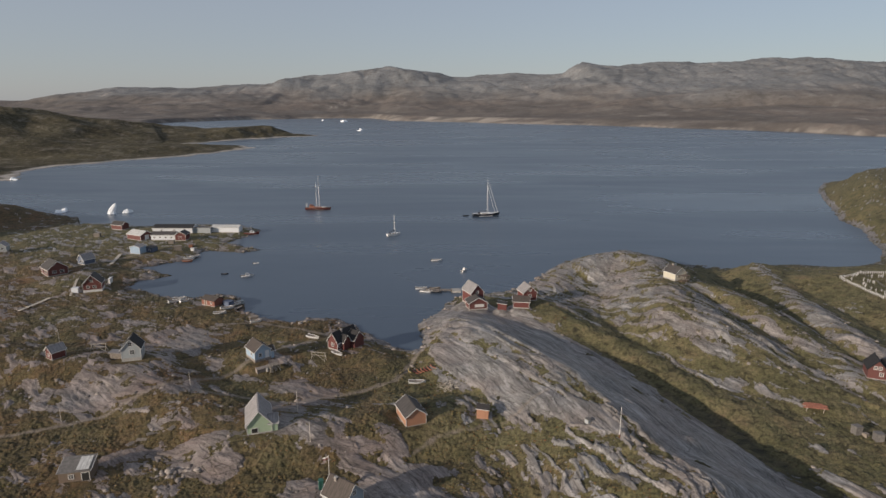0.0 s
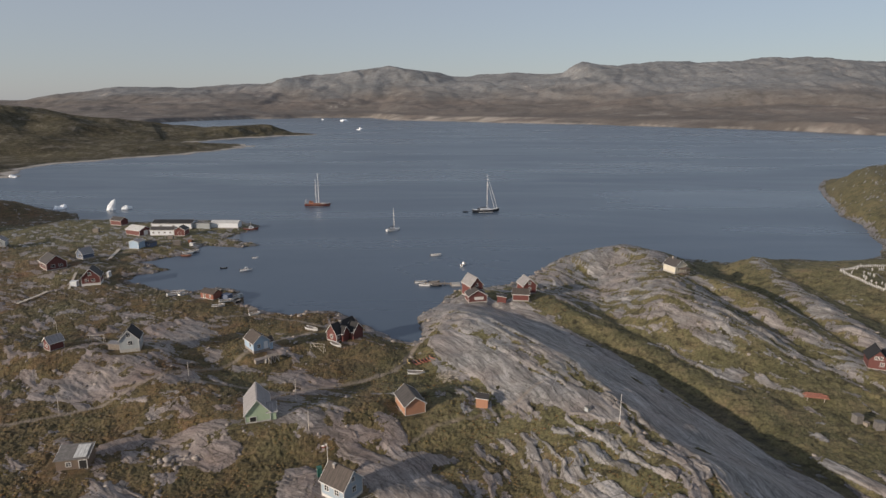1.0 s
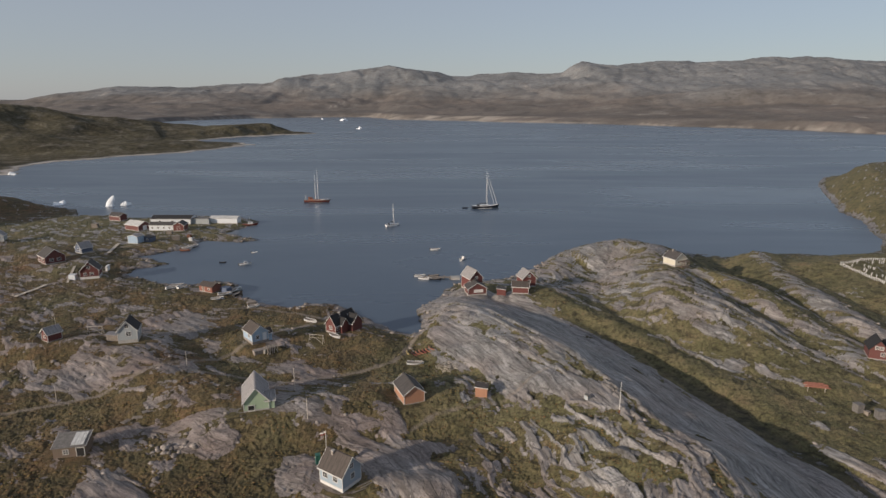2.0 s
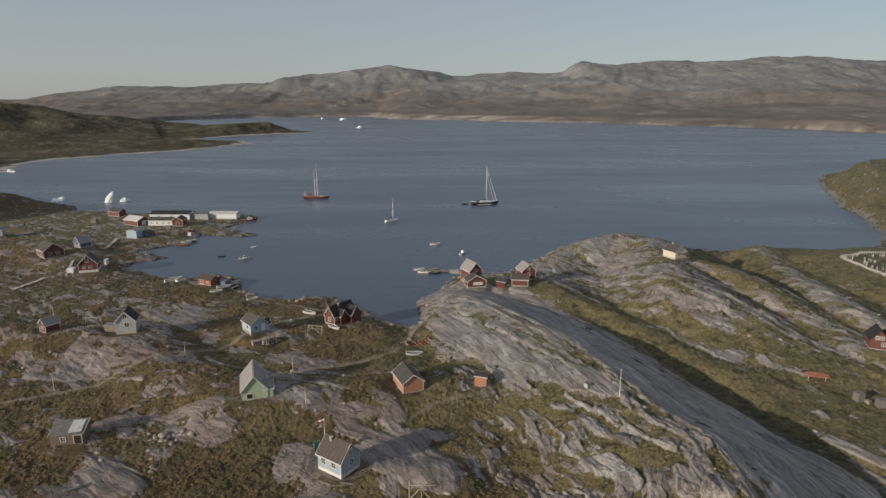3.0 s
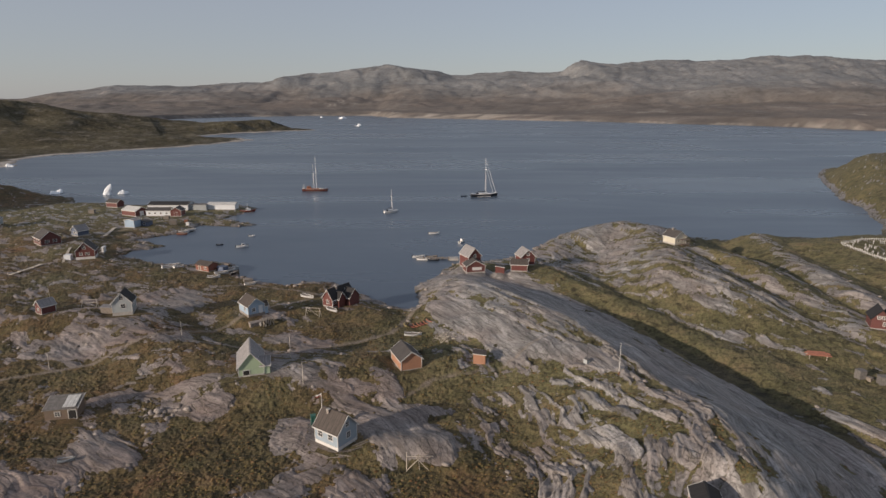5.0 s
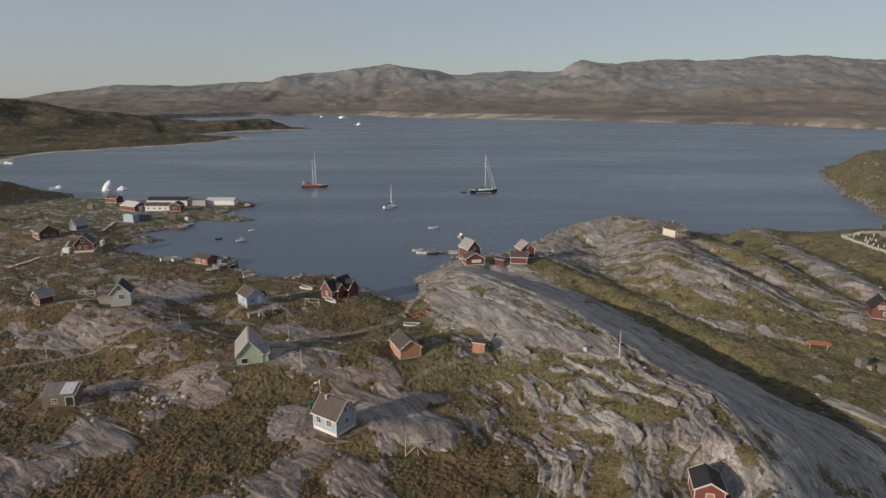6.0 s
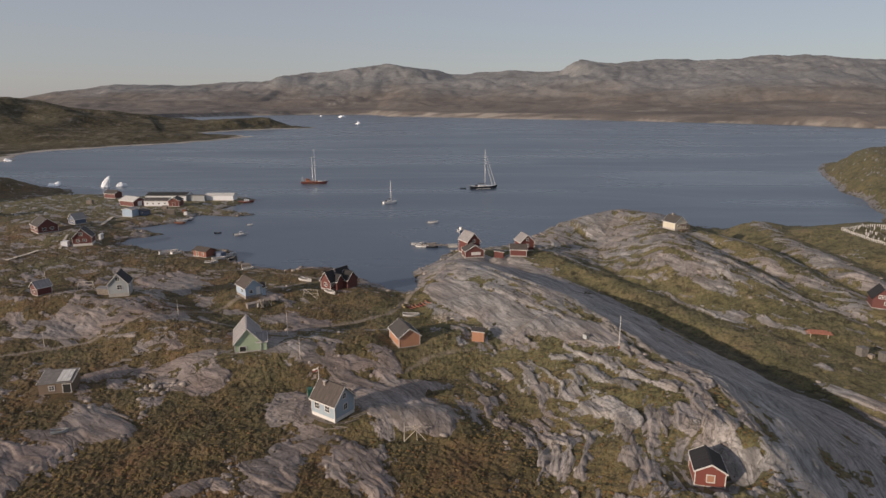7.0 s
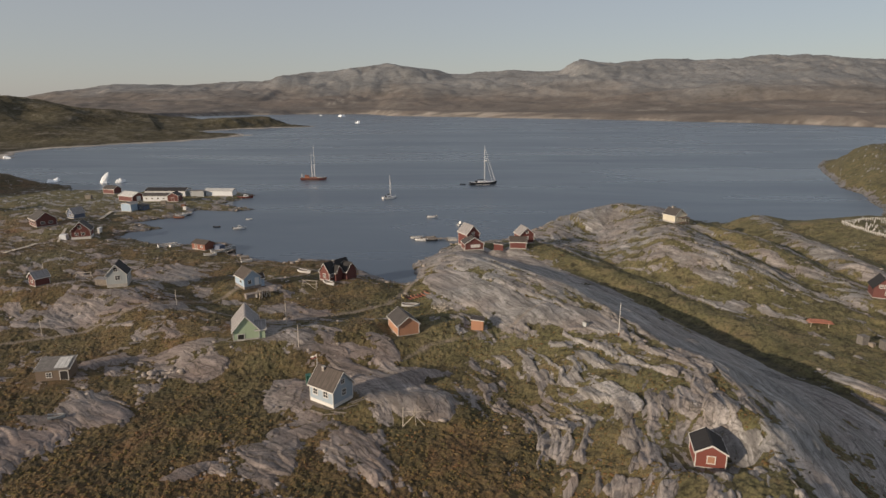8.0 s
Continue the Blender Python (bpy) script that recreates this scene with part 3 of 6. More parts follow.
def land(x, y):
    """Height, share of bare rock and share of trodden path at (x, y)."""
    x, y = np.asarray(x, float), np.asarray(y, float)
    coast, crest, bias, d1, s1, worn, up, keep, level, tread = fields(x, y)
    wa, along, whole = grain(x, y, d1, s1)
    coast = coast + 1.6 * fbm(x / 7, y / 7, 4, 3, 0.6)
    base = np.where(coast > 0, 0.25 + 1.5 * smooth(0, 16, coast), 0) + 0.5 * fbm(x / 40, y / 40, 3, 11)
    z = np.maximum(base, 0) + np.maximum(crest - 1.4, 0) * smooth(0, 9, coast + 1.0)
    n1 = fbm(wa / 6.5, along / 19, 3, 41, 0.55)
    n2 = fbm(wa / 3.2, along / 7.0, 2, 43, 0.45)
    slab = np.where(s1 > 0, 1 - smooth(23, 27, d1), 0)
    west = smooth(15, -15, x)
    r = worn + 0.22 * n2 + 0.20 * n1
    smoothed = smooth(1.10, 0.80, r)
    calm = np.maximum(0.95 * smoothed, 0.45 * west)
    rough = (1 - calm) * (1 - 0.90 * slab)
    gap1, id1, dip1 = cells((wa + 0.5 * n2) / 2.6, along / 5.4, 51)
    gap2, id2, dip2 = cells((wa + 0.3 * n2) / 0.95, along / 1.9, 53)
    # rock surface and turf surface, each over the same base: the higher one shows
    show = -0.10 + 0.75 * bias + 0.75 * smoothed + (0.62 - 0.17 * west) * n1 + 0.20 * n2 + 0.42 * west * fbm(wa / 2.6, along / 6.0, 2, 45, 0.5) + 0.35 * (1 - smooth(0.5, 5, coast)) * smooth(-2, 1, coast)
    rock = (0.75 - 0.42 * smoothed) * np.clip(show, -1.5, 0.9 - 0.45 * west) + 0.55 * up * np.clip(1.5 * (1 - r * r), 0, 1) + 0.10 * smoothed * dip1
    tall = 0.75 + 0.35 * smooth(0, 30, x)
    flank = np.where(s1 < 0, smooth(34, 20, d1), 0)
    broken = smooth(135, 112, y) * smooth(4, 16, x) * (1 - slab)
    rock = rock + rough * whole * tall * ((1.05 + 0.25 * flank) * ledges(wa, along, 4.6, 131, 0.20) + 0.45 * ledges(wa + 0.3 * n2, along, 1.9, 137, 0.18)
                                  + (0.15 + 0.22 * broken) * id1 + (0.32 - 0.12 * flank + 0.35 * broken) * dip1 - (0.14 + 0.2 * broken) * np.exp(-gap1 / 0.04))
    rock = rock + (1 - 0.8 * slab) * (1 - 0.85 * calm) * ((0.05 + 0.07 * broken) * id2 + (0.10 + 0.12 * broken) * dip2 - 0.06 * np.exp(-gap2 / 0.06) + 0.05 * n2) + slab * 0.14 * n2
    rock = rock + calm * (1 - slab) * (0.16 * ledges(wa, along, 4.2, 139, 0.07) - 0.05 * np.exp(-gap1 / 0.025))
    turf = 0.19 * fbm(x / 0.9, y / 0.9, 3, 61, 0.62) + 0.18 * np.abs(fbm(x / 2.2, y / 2.2, 2, 65)) + 0.32 * fbm(x / 5, y / 5, 2, 63)
    bare = rock - turf
    relief = turf + 0.5 * (bare + np.sqrt(bare * bare + 0.003))
    relief = relief - 2.2 * np.where(s1 > 0, np.exp(-((d1 - 28.3) / np.where(d1 > 28.3, 4.5, 3.2)) ** 2), 0) * smooth(185, 165, y)
    path = 1 - smooth(0.35, 1.15, tread + 0.45 * vnoise(x / 3, y / 3, 71))
    relief = relief * (1 - 0.7 * path)
    z = z + relief * smooth(-1.5, 2, coast) * keep
    z = z * keep + level * (1 - keep)
    z = np.where(coast < 0.6, np.minimum(z, 0.9 * coast + 0.25 + 0.5 * n2), z)
    z = np.where(coast > 7, np.maximum(z, 0.45 + 0.12 * n2), np.maximum(z, -5))
    return z, smooth(-0.10, 0.14, bare), path


def ground_at(x, y):
    return float(land(np.array([x]), np.array([y]))[0][0])


def sheet(name, gx, gy, height, material, **attributes):
    """A ground sheet over a net of points as one mesh; all arrays have one row for each y."""
    ny, nx = gx.shape
    co = np.stack([gx, gy, height], -1).reshape(-1, 3)
    i = (np.arange(ny - 1)[:, None] * nx + np.arange(nx - 1)[None]).ravel()
    quads = np.stack([i, i + 1, i + nx + 1, i + nx], -1)
    me = bpy.data.meshes.new(name)
    me.vertices.add(len(co))
    me.vertices.foreach_set("co", co.ravel().astype(np.float32))
    me.loops.add(quads.size)
    me.loops.foreach_set("vertex_index", quads.ravel().astype(np.int32))
    me.polygons.add(len(quads))
    me.polygons.foreach_set("loop_start", np.arange(0, quads.size, 4, dtype=np.int32))
    me.polygons.foreach_set("use_smooth", np.ones(len(quads), bool))
    for key, values in attributes.items():
        a = me.attributes.new(key, "FLOAT", "POINT")
        a.data.foreach_set("value", values.ravel().astype(np.float32))
    me.update(calc_edges=True)
    me.materials.append(material)
    return new(name, me)


def spaced(*stretches):
    """Lines from (start, end, step) stretches laid end to end."""
    return np.concatenate([np.arange(a, b, s) for a, b, s in stretches])


# ================= mesh helpers =================
class Geo:
    """Gathers boxes, tubes and plates into one mesh."""

    def __init__(self):
        self.v, self.f = [], []

    def put(self, verts, faces):
        k = len(self.v)
        self.v += [tuple(p) for p in verts]
        self.f += [tuple(i + k for i in f) for f in faces]
        return self

    def box(self, x, y, z, sx, sy, sz, turn=0.0, tilt=0.0):
        """A box centred at x, y with its foot at z, turned about z and tilted about its own y."""
        m = pose(x, y, z, 0, tilt, turn)
        c = [m @ Vector((a * sx / 2, b * sy / 2, h * sz)) for h in (0, 1) for a, b in ((-1, -1), (1, -1), (1, 1), (-1, 1))]
        return self.put(c, [(3, 2, 1, 0), (4, 5, 6, 7), (0, 1, 5, 4), (1, 2, 6, 5), (2, 3, 7, 6), (3, 0, 4, 7)])

    def tube(self, a, b, r1, r2=None, n=6):
        a, b = Vector(a), Vector(b)
        r2 = r1 if r2 is None else r2
        q = (b - a).to_track_quat("Z", "Y")
        ring = [q @ Vector((math.cos(2 * math.pi * k / n), math.sin(2 * math.pi * k / n), 0)) for k in range(n)]
        verts = [a + r * r1 for r in ring] + [b + r * r2 for r in ring]
        return self.put(verts, [(k, (k + 1) % n, n + (k + 1) % n, n + k) for k in range(n)] + [tuple(range(n))[::-1], tuple(range(n, 2 * n))])

    def rail(self, pts, r):
        """One square bar bent through the points."""
        pts = [Vector(p) for p in pts]
        verts = []
        for k, p in enumerate(pts):
            way = (pts[min(k + 1, len(pts) - 1)] - pts[max(k - 1, 0)]).normalized()
            side = way.cross(Vector((0, 0, 1)))
            side = side.normalized() if side.length > 0.1 else Vector((1, 0, 0))
            up = side.cross(way)
            verts += [p + r * (a * side + c * up) for a, c in ((-1, -1), (1, -1), (1, 1), (-1, 1))]
        n = len(pts)
        faces = [(4 * k + j, 4 * k + (j + 1) % 4, 4 * k + 4 + (j + 1) % 4, 4 * k + 4 + j) for k in range(n - 1) for j in range(4)]
        return self.put(verts, faces + [(3, 2, 1, 0), (4 * n - 4, 4 * n - 3, 4 * n - 2, 4 * n - 1)])

    def solid(self, profile, a, b, axis="y"):
        """An outline of (u, z) points drawn out along an axis from a to b."""
        n = len(profile)
        if axis == "y":
            verts = [(u, a, z) for u, z in profile] + [(u, b, z) for u, z in profile]
        else:
            verts = [(a, u, z) for u, z in profile] + [(b, u, z) for u, z in profile]
        sides = [(k, (k + 1) % n, n + (k + 1) % n, n + k) for k in range(n)]
        return self.put(verts, sides + [tuple(range(n))[::-1], tuple(range(n, 2 * n))])


def mesh_of(name, geo, material, soft=False):
    me = bpy.data.meshes.new(name)
    me.from_pydata(geo.v, [], geo.f)
    bm = bmesh.new()
    bm.from_mesh(me)
    bmesh.ops.recalc_face_normals(bm, faces=bm.faces)
    bm.to_mesh(me)
    bm.free()
    if soft:
        me.polygons.foreach_set("use_smooth", np.ones(len(me.polygons), bool))
    me.materials.append(material)
    return me


def part(name, geo, material, parent, label="", soft=False):
    ob = new(name, mesh_of(name, geo, material, soft))
    ob.parent = parent
    return tagged(ob, label)


def thing(name, x, y, z, turn, label, category, group=""):
    ob = new(name)
    ob.empty_display_size = 0.5
    ob.matrix_basis = pose(x, y, z, 0, 0, turn)
    return tagged(ob, label, category, group)


# ================= houses =================
def opening(parent, face, u, v, w, h, half_w, half_l, kind="window", leaf=None, cross=True):
    """A window or door on a wall: s, n are the gables, w, e the long sides; u along the wall, v up from the ground."""
    turn, out = {"s": (0, half_l), "e": (90, half_w), "n": (180, half_l), "w": (-90, half_w)}[face]
    m = pose(0, 0, 0, 0, 0, turn) @ pose(u, -out, v)
    b = 0.11
    ring = [(x, y, z) for y in (-0.07, 0.03) for k in (0, 1) for x, z in ((-w / 2 - b * k, -b * k), (w / 2 + b * k, -b * k), (w / 2 + b * k, h + b * k), (-w / 2 - b * k, h + b * k))]
    faces = [(o + k, o + (k + 1) % 4, o + 4 + (k + 1) % 4, o + 4 + k) for o in (0, 8) for k in range(4)]
    faces += [(o + k, o + (k + 1) % 4, o + 8 + (k + 1) % 4, o + 8 + k) for o in (0, 4) for k in range(4)]
    frame_ob = part(kind, Geo().put(ring, faces), TRIM, parent, "white painted " + kind + " frame")
    frame_ob.matrix_basis = m
    if cross and kind == "window":
        part("glazing_bar", Geo().box(0, -0.02, 0, 0.06, 0.08, h), TRIM, frame_ob)
        part("glazing_bar", Geo().box(0, -0.022, h / 2 - 0.03, w, 0.08, 0.06), TRIM, frame_ob)
    p = part("pane" if kind == "window" else "door_leaf", Geo().box(0, 0.0, 0, w, 0.05, h), leaf or GLASS, frame_ob)
    return frame_ob


def gable_roof(parent, w, l, wall, rise, material, over=0.3, thick=0.14, trim=None, cx=0.0, cy=0.0, turn=0.0):
    k = rise / (w / 2)
    e = w / 2 + over
    m = pose(cx, cy, 0, 0, 0, turn)
    top = [(-e, wall - over * k), (0, wall + rise), (e, wall - over * k), (e, wall - over * k + thick), (0, wall + rise + thick), (-e, wall - over * k + thick)]
    roof = part("roof", Geo().solid(top, -l / 2 - over, l / 2 + over), material, parent)
    roof.matrix_basis = m
    cap = part("ridge_cap", Geo().box(0, 0, wall + rise + thick - 0.03, 0.3, l + 2 * over - 0.02, 0.07), material, roof)
    if trim:
        for y in (-l / 2 - over - 0.03, l / 2 + over + 0.03):
            edge = [(-e - 0.02, wall - over * k - 0.04), (0, wall + rise - 0.04), (e + 0.02, wall - over * k - 0.04), (e + 0.02, wall - over * k + thick + 0.03),
                    (0, wall + rise + thick + 0.04), (-e - 0.02, wall - over * k + thick + 0.03)]
            part("bargeboard", Geo().solid(edge, y - 0.028, y + 0.028), trim, roof, "white bargeboard")
        for x in (-e - 0.03, e + 0.03):
            part("fascia", Geo().box(x, 0, wall - over * k - 0.06, 0.05, l + 2 * over - 0.05, 0.2), trim, roof, "white fascia board")
    return roof


def gable_house(x, y, z, turn, w, l, wall, rise, walls, roof, label, plinth=0.4, trim=TRIM, base=None, openings=(), chimney=None, name="house", category="house", wing=None, over=0.3):
    h = thing(name, x, y, z, turn, label, category)
    part("plinth", Geo().box(0, 0, -1.2, w + 0.06, l + 0.06, 1.2 + plinth), base or CONC, h, "pale concrete plinth")
    body = [(-w / 2, plinth), (w / 2, plinth), (w / 2, wall), (0, wall + rise), (-w / 2, wall)]
    part("wall", Geo().solid(body, -l / 2, l / 2), walls, h)
    gable_roof(h, w, l, wall, rise, roof, over, trim=trim)
    if trim:
        for sx in (-1, 1):
            for sy in (-1, 1):
                part("corner_board", Geo().box(sx * (w / 2), sy * (l / 2), plinth, 0.11, 0.11, wall - plinth - 0.05), trim, h, "white corner board")
    for o in openings:
        opening(h, *o[:5], w / 2, l / 2, *o[5:])
    if chimney:
        cx, cy, tall = chimney
        at = wall + rise * (1 - abs(cx) / (w / 2))
        c = part("chimney", Geo().box(cx, cy, at - 0.3, 0.5, 0.5, tall + 0.3), STONE, h, "grey stone chimney")
        part("chimney_cap", Geo().box(cx, cy, at + tall, 0.62, 0.62, 0.1), CONC, c)
    for side, cy, ww, wl, wwall, wrise in wing or ():
        sgn = 1 if side == "e" else -1
        wx = sgn * (w / 2 + wl / 2 - 0.6)
        m = pose(wx, cy, 0, 0, 0, 90)
        prof = [(-ww / 2, -1.0), (ww / 2, -1.0), (ww / 2, wwall), (0, wwall + wrise), (-ww / 2, wwall)]
        b = part("wing", Geo().solid(prof, -wl / 2, wl / 2), walls, h)
        b.matrix_basis = m
        gable_roof(h, ww, wl, wwall, wrise, roof, over * 0.8, trim=trim, cx=wx, cy=cy, turn=90)
    return h


def flat_house(x, y, z, turn, w, l, tall, walls, roof, label, fall=0.4, name="shed", category="shed", openings=(), trim=TRIM):
    h = thing(name, x, y, z, turn, label, category)
    prof = [(-w / 2, -0.8), (w / 2, -0.8), (w / 2, tall - fall), (-w / 2, tall)]
    part("wall", Geo().solid(prof, -l / 2, l / 2), walls, h)
    top = [(-w / 2 - 0.2, tall + 0.03), (w / 2 + 0.2, tall - fall - 0.03), (w / 2 + 0.2, tall - fall + 0.10), (-w / 2 - 0.2, tall + 0.16)]
    r = part("roof", Geo().solid(top, -l / 2 - 0.2, l / 2 + 0.2), roof, h)
    if trim:
        for s in (-1, 1):
            part("fascia", Geo().solid([(u * 1.01, v - 0.02 + 0.03 * (k > 1)) for k, (u, v) in enumerate(top)], s * (l / 2 + 0.22) - 0.02, s * (l / 2 + 0.22) + 0.02), trim, r, "white fascia board")
    for o in openings:
        opening(h, *o[:5], w / 2, l / 2, *o[5:])
    return h


# x, y, ground height and reach of every building's levelled ground
SITES = dict(white=(-17.5, 94.5, 2.5, 3.4), orange=(-7.0, 123.3, 3.9, 3.8), hut=(9.0, 124.2, 4.0, 2.4), mint=(-39.6, 119.4, 4.8, 5.2), grey=(-84.6, 155.6, 4.4, 4.2),
             red_small=(-105.8, 155.6, 4.4, 2.8), blue=(-51.2, 158.2, 3.3, 4.0), red_mid=(-29.4, 169.0, 2.5, 5.0), red_long=(-163, 247, 2.5, 6.5), red_gable=(-135.3, 226.8, 1.7, 4.6),
             navy=(-159, 263.5, 2.5, 3.6), pale_blue=(-147.2, 286.8, 1.6, 4.2), factory=(-150.5, 337, 1.6, 11.5), red_roofed=(-162, 319, 1.6, 6), office=(-148, 318, 1.6, 6), red_end=(-138.4, 317, 1.6, 4),
             fish_hall=(-122.5, 339.5, 1.3, 8), red_far=(-186, 345, 1.6, 5), boathouse=(-83.4, 210.6, 1.2, 4.4), quay_a=(10.6, 205.2, 3.6, 4.2), quay_b=(11.6, 199.6, 3.9, 3.8),
             quay_c=(20.4, 198.4, 4.0, 2.0), quay_d=(27.0, 199.8, 4.2, 3.6), quay_e=(30.0, 207.5, 4.4, 4.0), cream=(83.0, 210.2, 11.2, 4.0), red_east=(108.4, 141.8, 5.8, 4.6),
             red_hut=(35.2, 69.3, 7.0, 4.4), shed=(-70.3, 104.6, 2.0, 3.6), grey_edge=(-212.5, 286.0, 2.8, 3.6), lean_to=(-89.0, 155.6, 4.2, 1.8))
PADS += [(x, y, r, z) for x, y, z, r in SITES.values()]


# net lines that spread with the distance from the village's near edge
rows = [53.0]
while rows[-1] < 430:
    rows.append(rows[-1] + max(0.16, rows[-1] ** 2 / 51000))
rows = np.concatenate([np.arange(21, 53, 0.8), rows, np.arange(436, 700, 8)])
fan = np.concatenate([np.linspace(-2, -1, 26)[:-1], np.linspace(-1, 1, 1000), np.linspace(1, 2, 26)[1:]])
reach = 0.76 * rows + 12
gx = np.clip(fan, -1, 1) * reach[:, None] + np.sign(fan) * np.clip(np.abs(fan) - 1, 0, 1) ** 1.6 * (700 - reach[:, None])
gy = np.repeat(rows[:, None], len(fan), 1)
gz, grock, gpath = land(gx, gy)
_f = fields(gx, gy)
gacross, galong, _ = grain(gx, gy, _f[3], _f[4])
gtide = (1 - smooth(0.35, 0.75, gz + 0.2 * vnoise(gx / 2, gy / 2, 5))) * smooth(60, 90, gy) * 0.5
grust = smooth(125, 70, gy + 18 * fbm(gx / 25, gy / 25, 3, 77)) * smooth(40, 0, gx) 
grust = np.clip(np.maximum(grust, 0.95 * smooth(8, -28, gx) * smooth(330, 240, gy) * (0.75 + 0.6 * fbm(gx / 20, gy / 20, 2, 79))), 0, 1)
grust = np.maximum(grust, smooth(-215, -240, gx) * smooth(330, 345, gy))
grust = np.maximum(grust, 0.12 * smooth(22, 40, gx) * (0.8 + 0.5 * fbm(gx / 14, gy / 14, 3, 81)))
ground = sheet("ground", gx, gy, gz, GROUND, rock=grock, path=gpath, tide=gtide, rust=grust, grain_across=gacross, grain_along=galong)
tagged(ground, "pale glacier-worn gneiss slabs with olive and rusty heath between them", "ground", kind="structure")

# sea
wx, wy = np.meshgrid(np.linspace(-6000, 6000, 25), np.linspace(-3000, 5600, 25))
water = sheet("water", wx, wy, np.zeros((25, 25)), WATER)
tagged(water, "calm grey-blue fjord water with faint current streaks", "water", kind="structure")


# western cape across the bay
CAPE_SHORE = [(-2600, 560), (-1000, 540), (-560, 530), (-432, 592), (-452, 712), (-434, 753), (-400, 800), (-372, 838), (-338, 940), (-312, 1035), (-360, 1075), (-470, 1134),
              (-440, 1220), (-400, 1290), (-340, 1370), (-297, 1424), (-330, 1480), (-420, 1560), (-700, 1700), (-1029, 1900), (-2600, 2100)]
CAPE_CRESTS = [([(-2200, 1000, 190), (-1100, 1060, 100), (-930, 1120, 76), (-850, 1200, 68), (-735, 1290, 45), (-640, 1370, 26), (-540, 1400, 17), (-440, 1390, 23), (-383, 1385, 24), (-297, 1424, 0)], 300, 330),
               ([(-1000, 800, 80), (-700, 860, 34), (-520, 900, 15), (-400, 990, 9), (-312, 1035, 0)], 150, 150),
               ([(-1100, 640, 60), (-700, 650, 26), (-480, 640, 9)], 90, 90)]


def cape(x, y):
    coast = inside_distance(x, y, CAPE_SHORE) + 16 * fbm(x / 70, y / 70, 4, 83, 0.6)
    z = 2.0 * smooth(0, 20, coast)
    for pts, left, right in CAPE_CRESTS:
        d, side, top = along_line(x, y, pts)
        d = np.clip(d + 14 * fbm(x / 120, y / 120, 3, 85), 0, None)
        z = np.maximum(z, top * (1 - smooth(0, 1, d / np.where(side > 0, left, right))) * smooth(-5, 75, coast))
    r = fbm(x / 110 + 0.3, y / 75, 6, 87, 0.55)
    z = z + smooth(0, 90, coast) * (2.2 + 0.10 * z) * r
    z = np.where(coast > 0, np.maximum(z, 0.5), np.maximum(coast * 0.2, -4))
    return z, smooth(7, 2, np.abs(coast - 4))


xs = spaced((-2600, -1100, 25), (-1100, -260, 3.4))
ys = spaced((500, 1500, 4), (1500, 2110, 20))
cx, cy = np.meshgrid(xs, ys)
cz, cshore = cape(cx, cy)
ob = sheet("cape_west", cx, cy, cz, CAPE, shore=cshore)
tagged(ob, "low brown heath-covered cape with a pale rocky shoreline", "cape", kind="structure")


# far mountains beyond the fjord
RIDGE = [(-4600, 90), (-3286, 85), (-3118, 86), (-2860, 135), (-2437, 171), (-2019, 180), (-1602, 189), (-1267, 205), (-1098, 253), (-765, 278), (-556, 314), (-390, 334), (-184, 306), (65, 259),
         (480, 271), (894, 284), (1015, 351), (1223, 332), (1717, 352), (2129, 365), (2540, 381), (2702, 401), (2952, 381), (3240, 342), (4600, 300)]
FAR_SHORE = [(-4600, 2300), (-1600, 2050), (-1339, 1990), (-1085, 2236), (-1040, 2522), (-878, 2896), (-609, 3136), (-355, 3149), (-233, 2760), (-150, 2640), (103, 2492),
             (247, 2353), (437, 2231), (634, 2017), (846, 1801), (967, 1594), (1003, 1403), (1400, 1250), (4600, 1000)]
FAR_CRESTS = [([(583, 3000, 60), (902, 2900, 92), (1082, 2900, 118), (1339, 2900, 150), (1545, 2800, 134), (1829, 2600, 116), (2600, 2500, 150)], 700, 620),
              ([(-1900, 3200, 60), (-1592, 3300, 55), (-988, 3600, 68), (-577, 3900, 105)], 500, 500)]


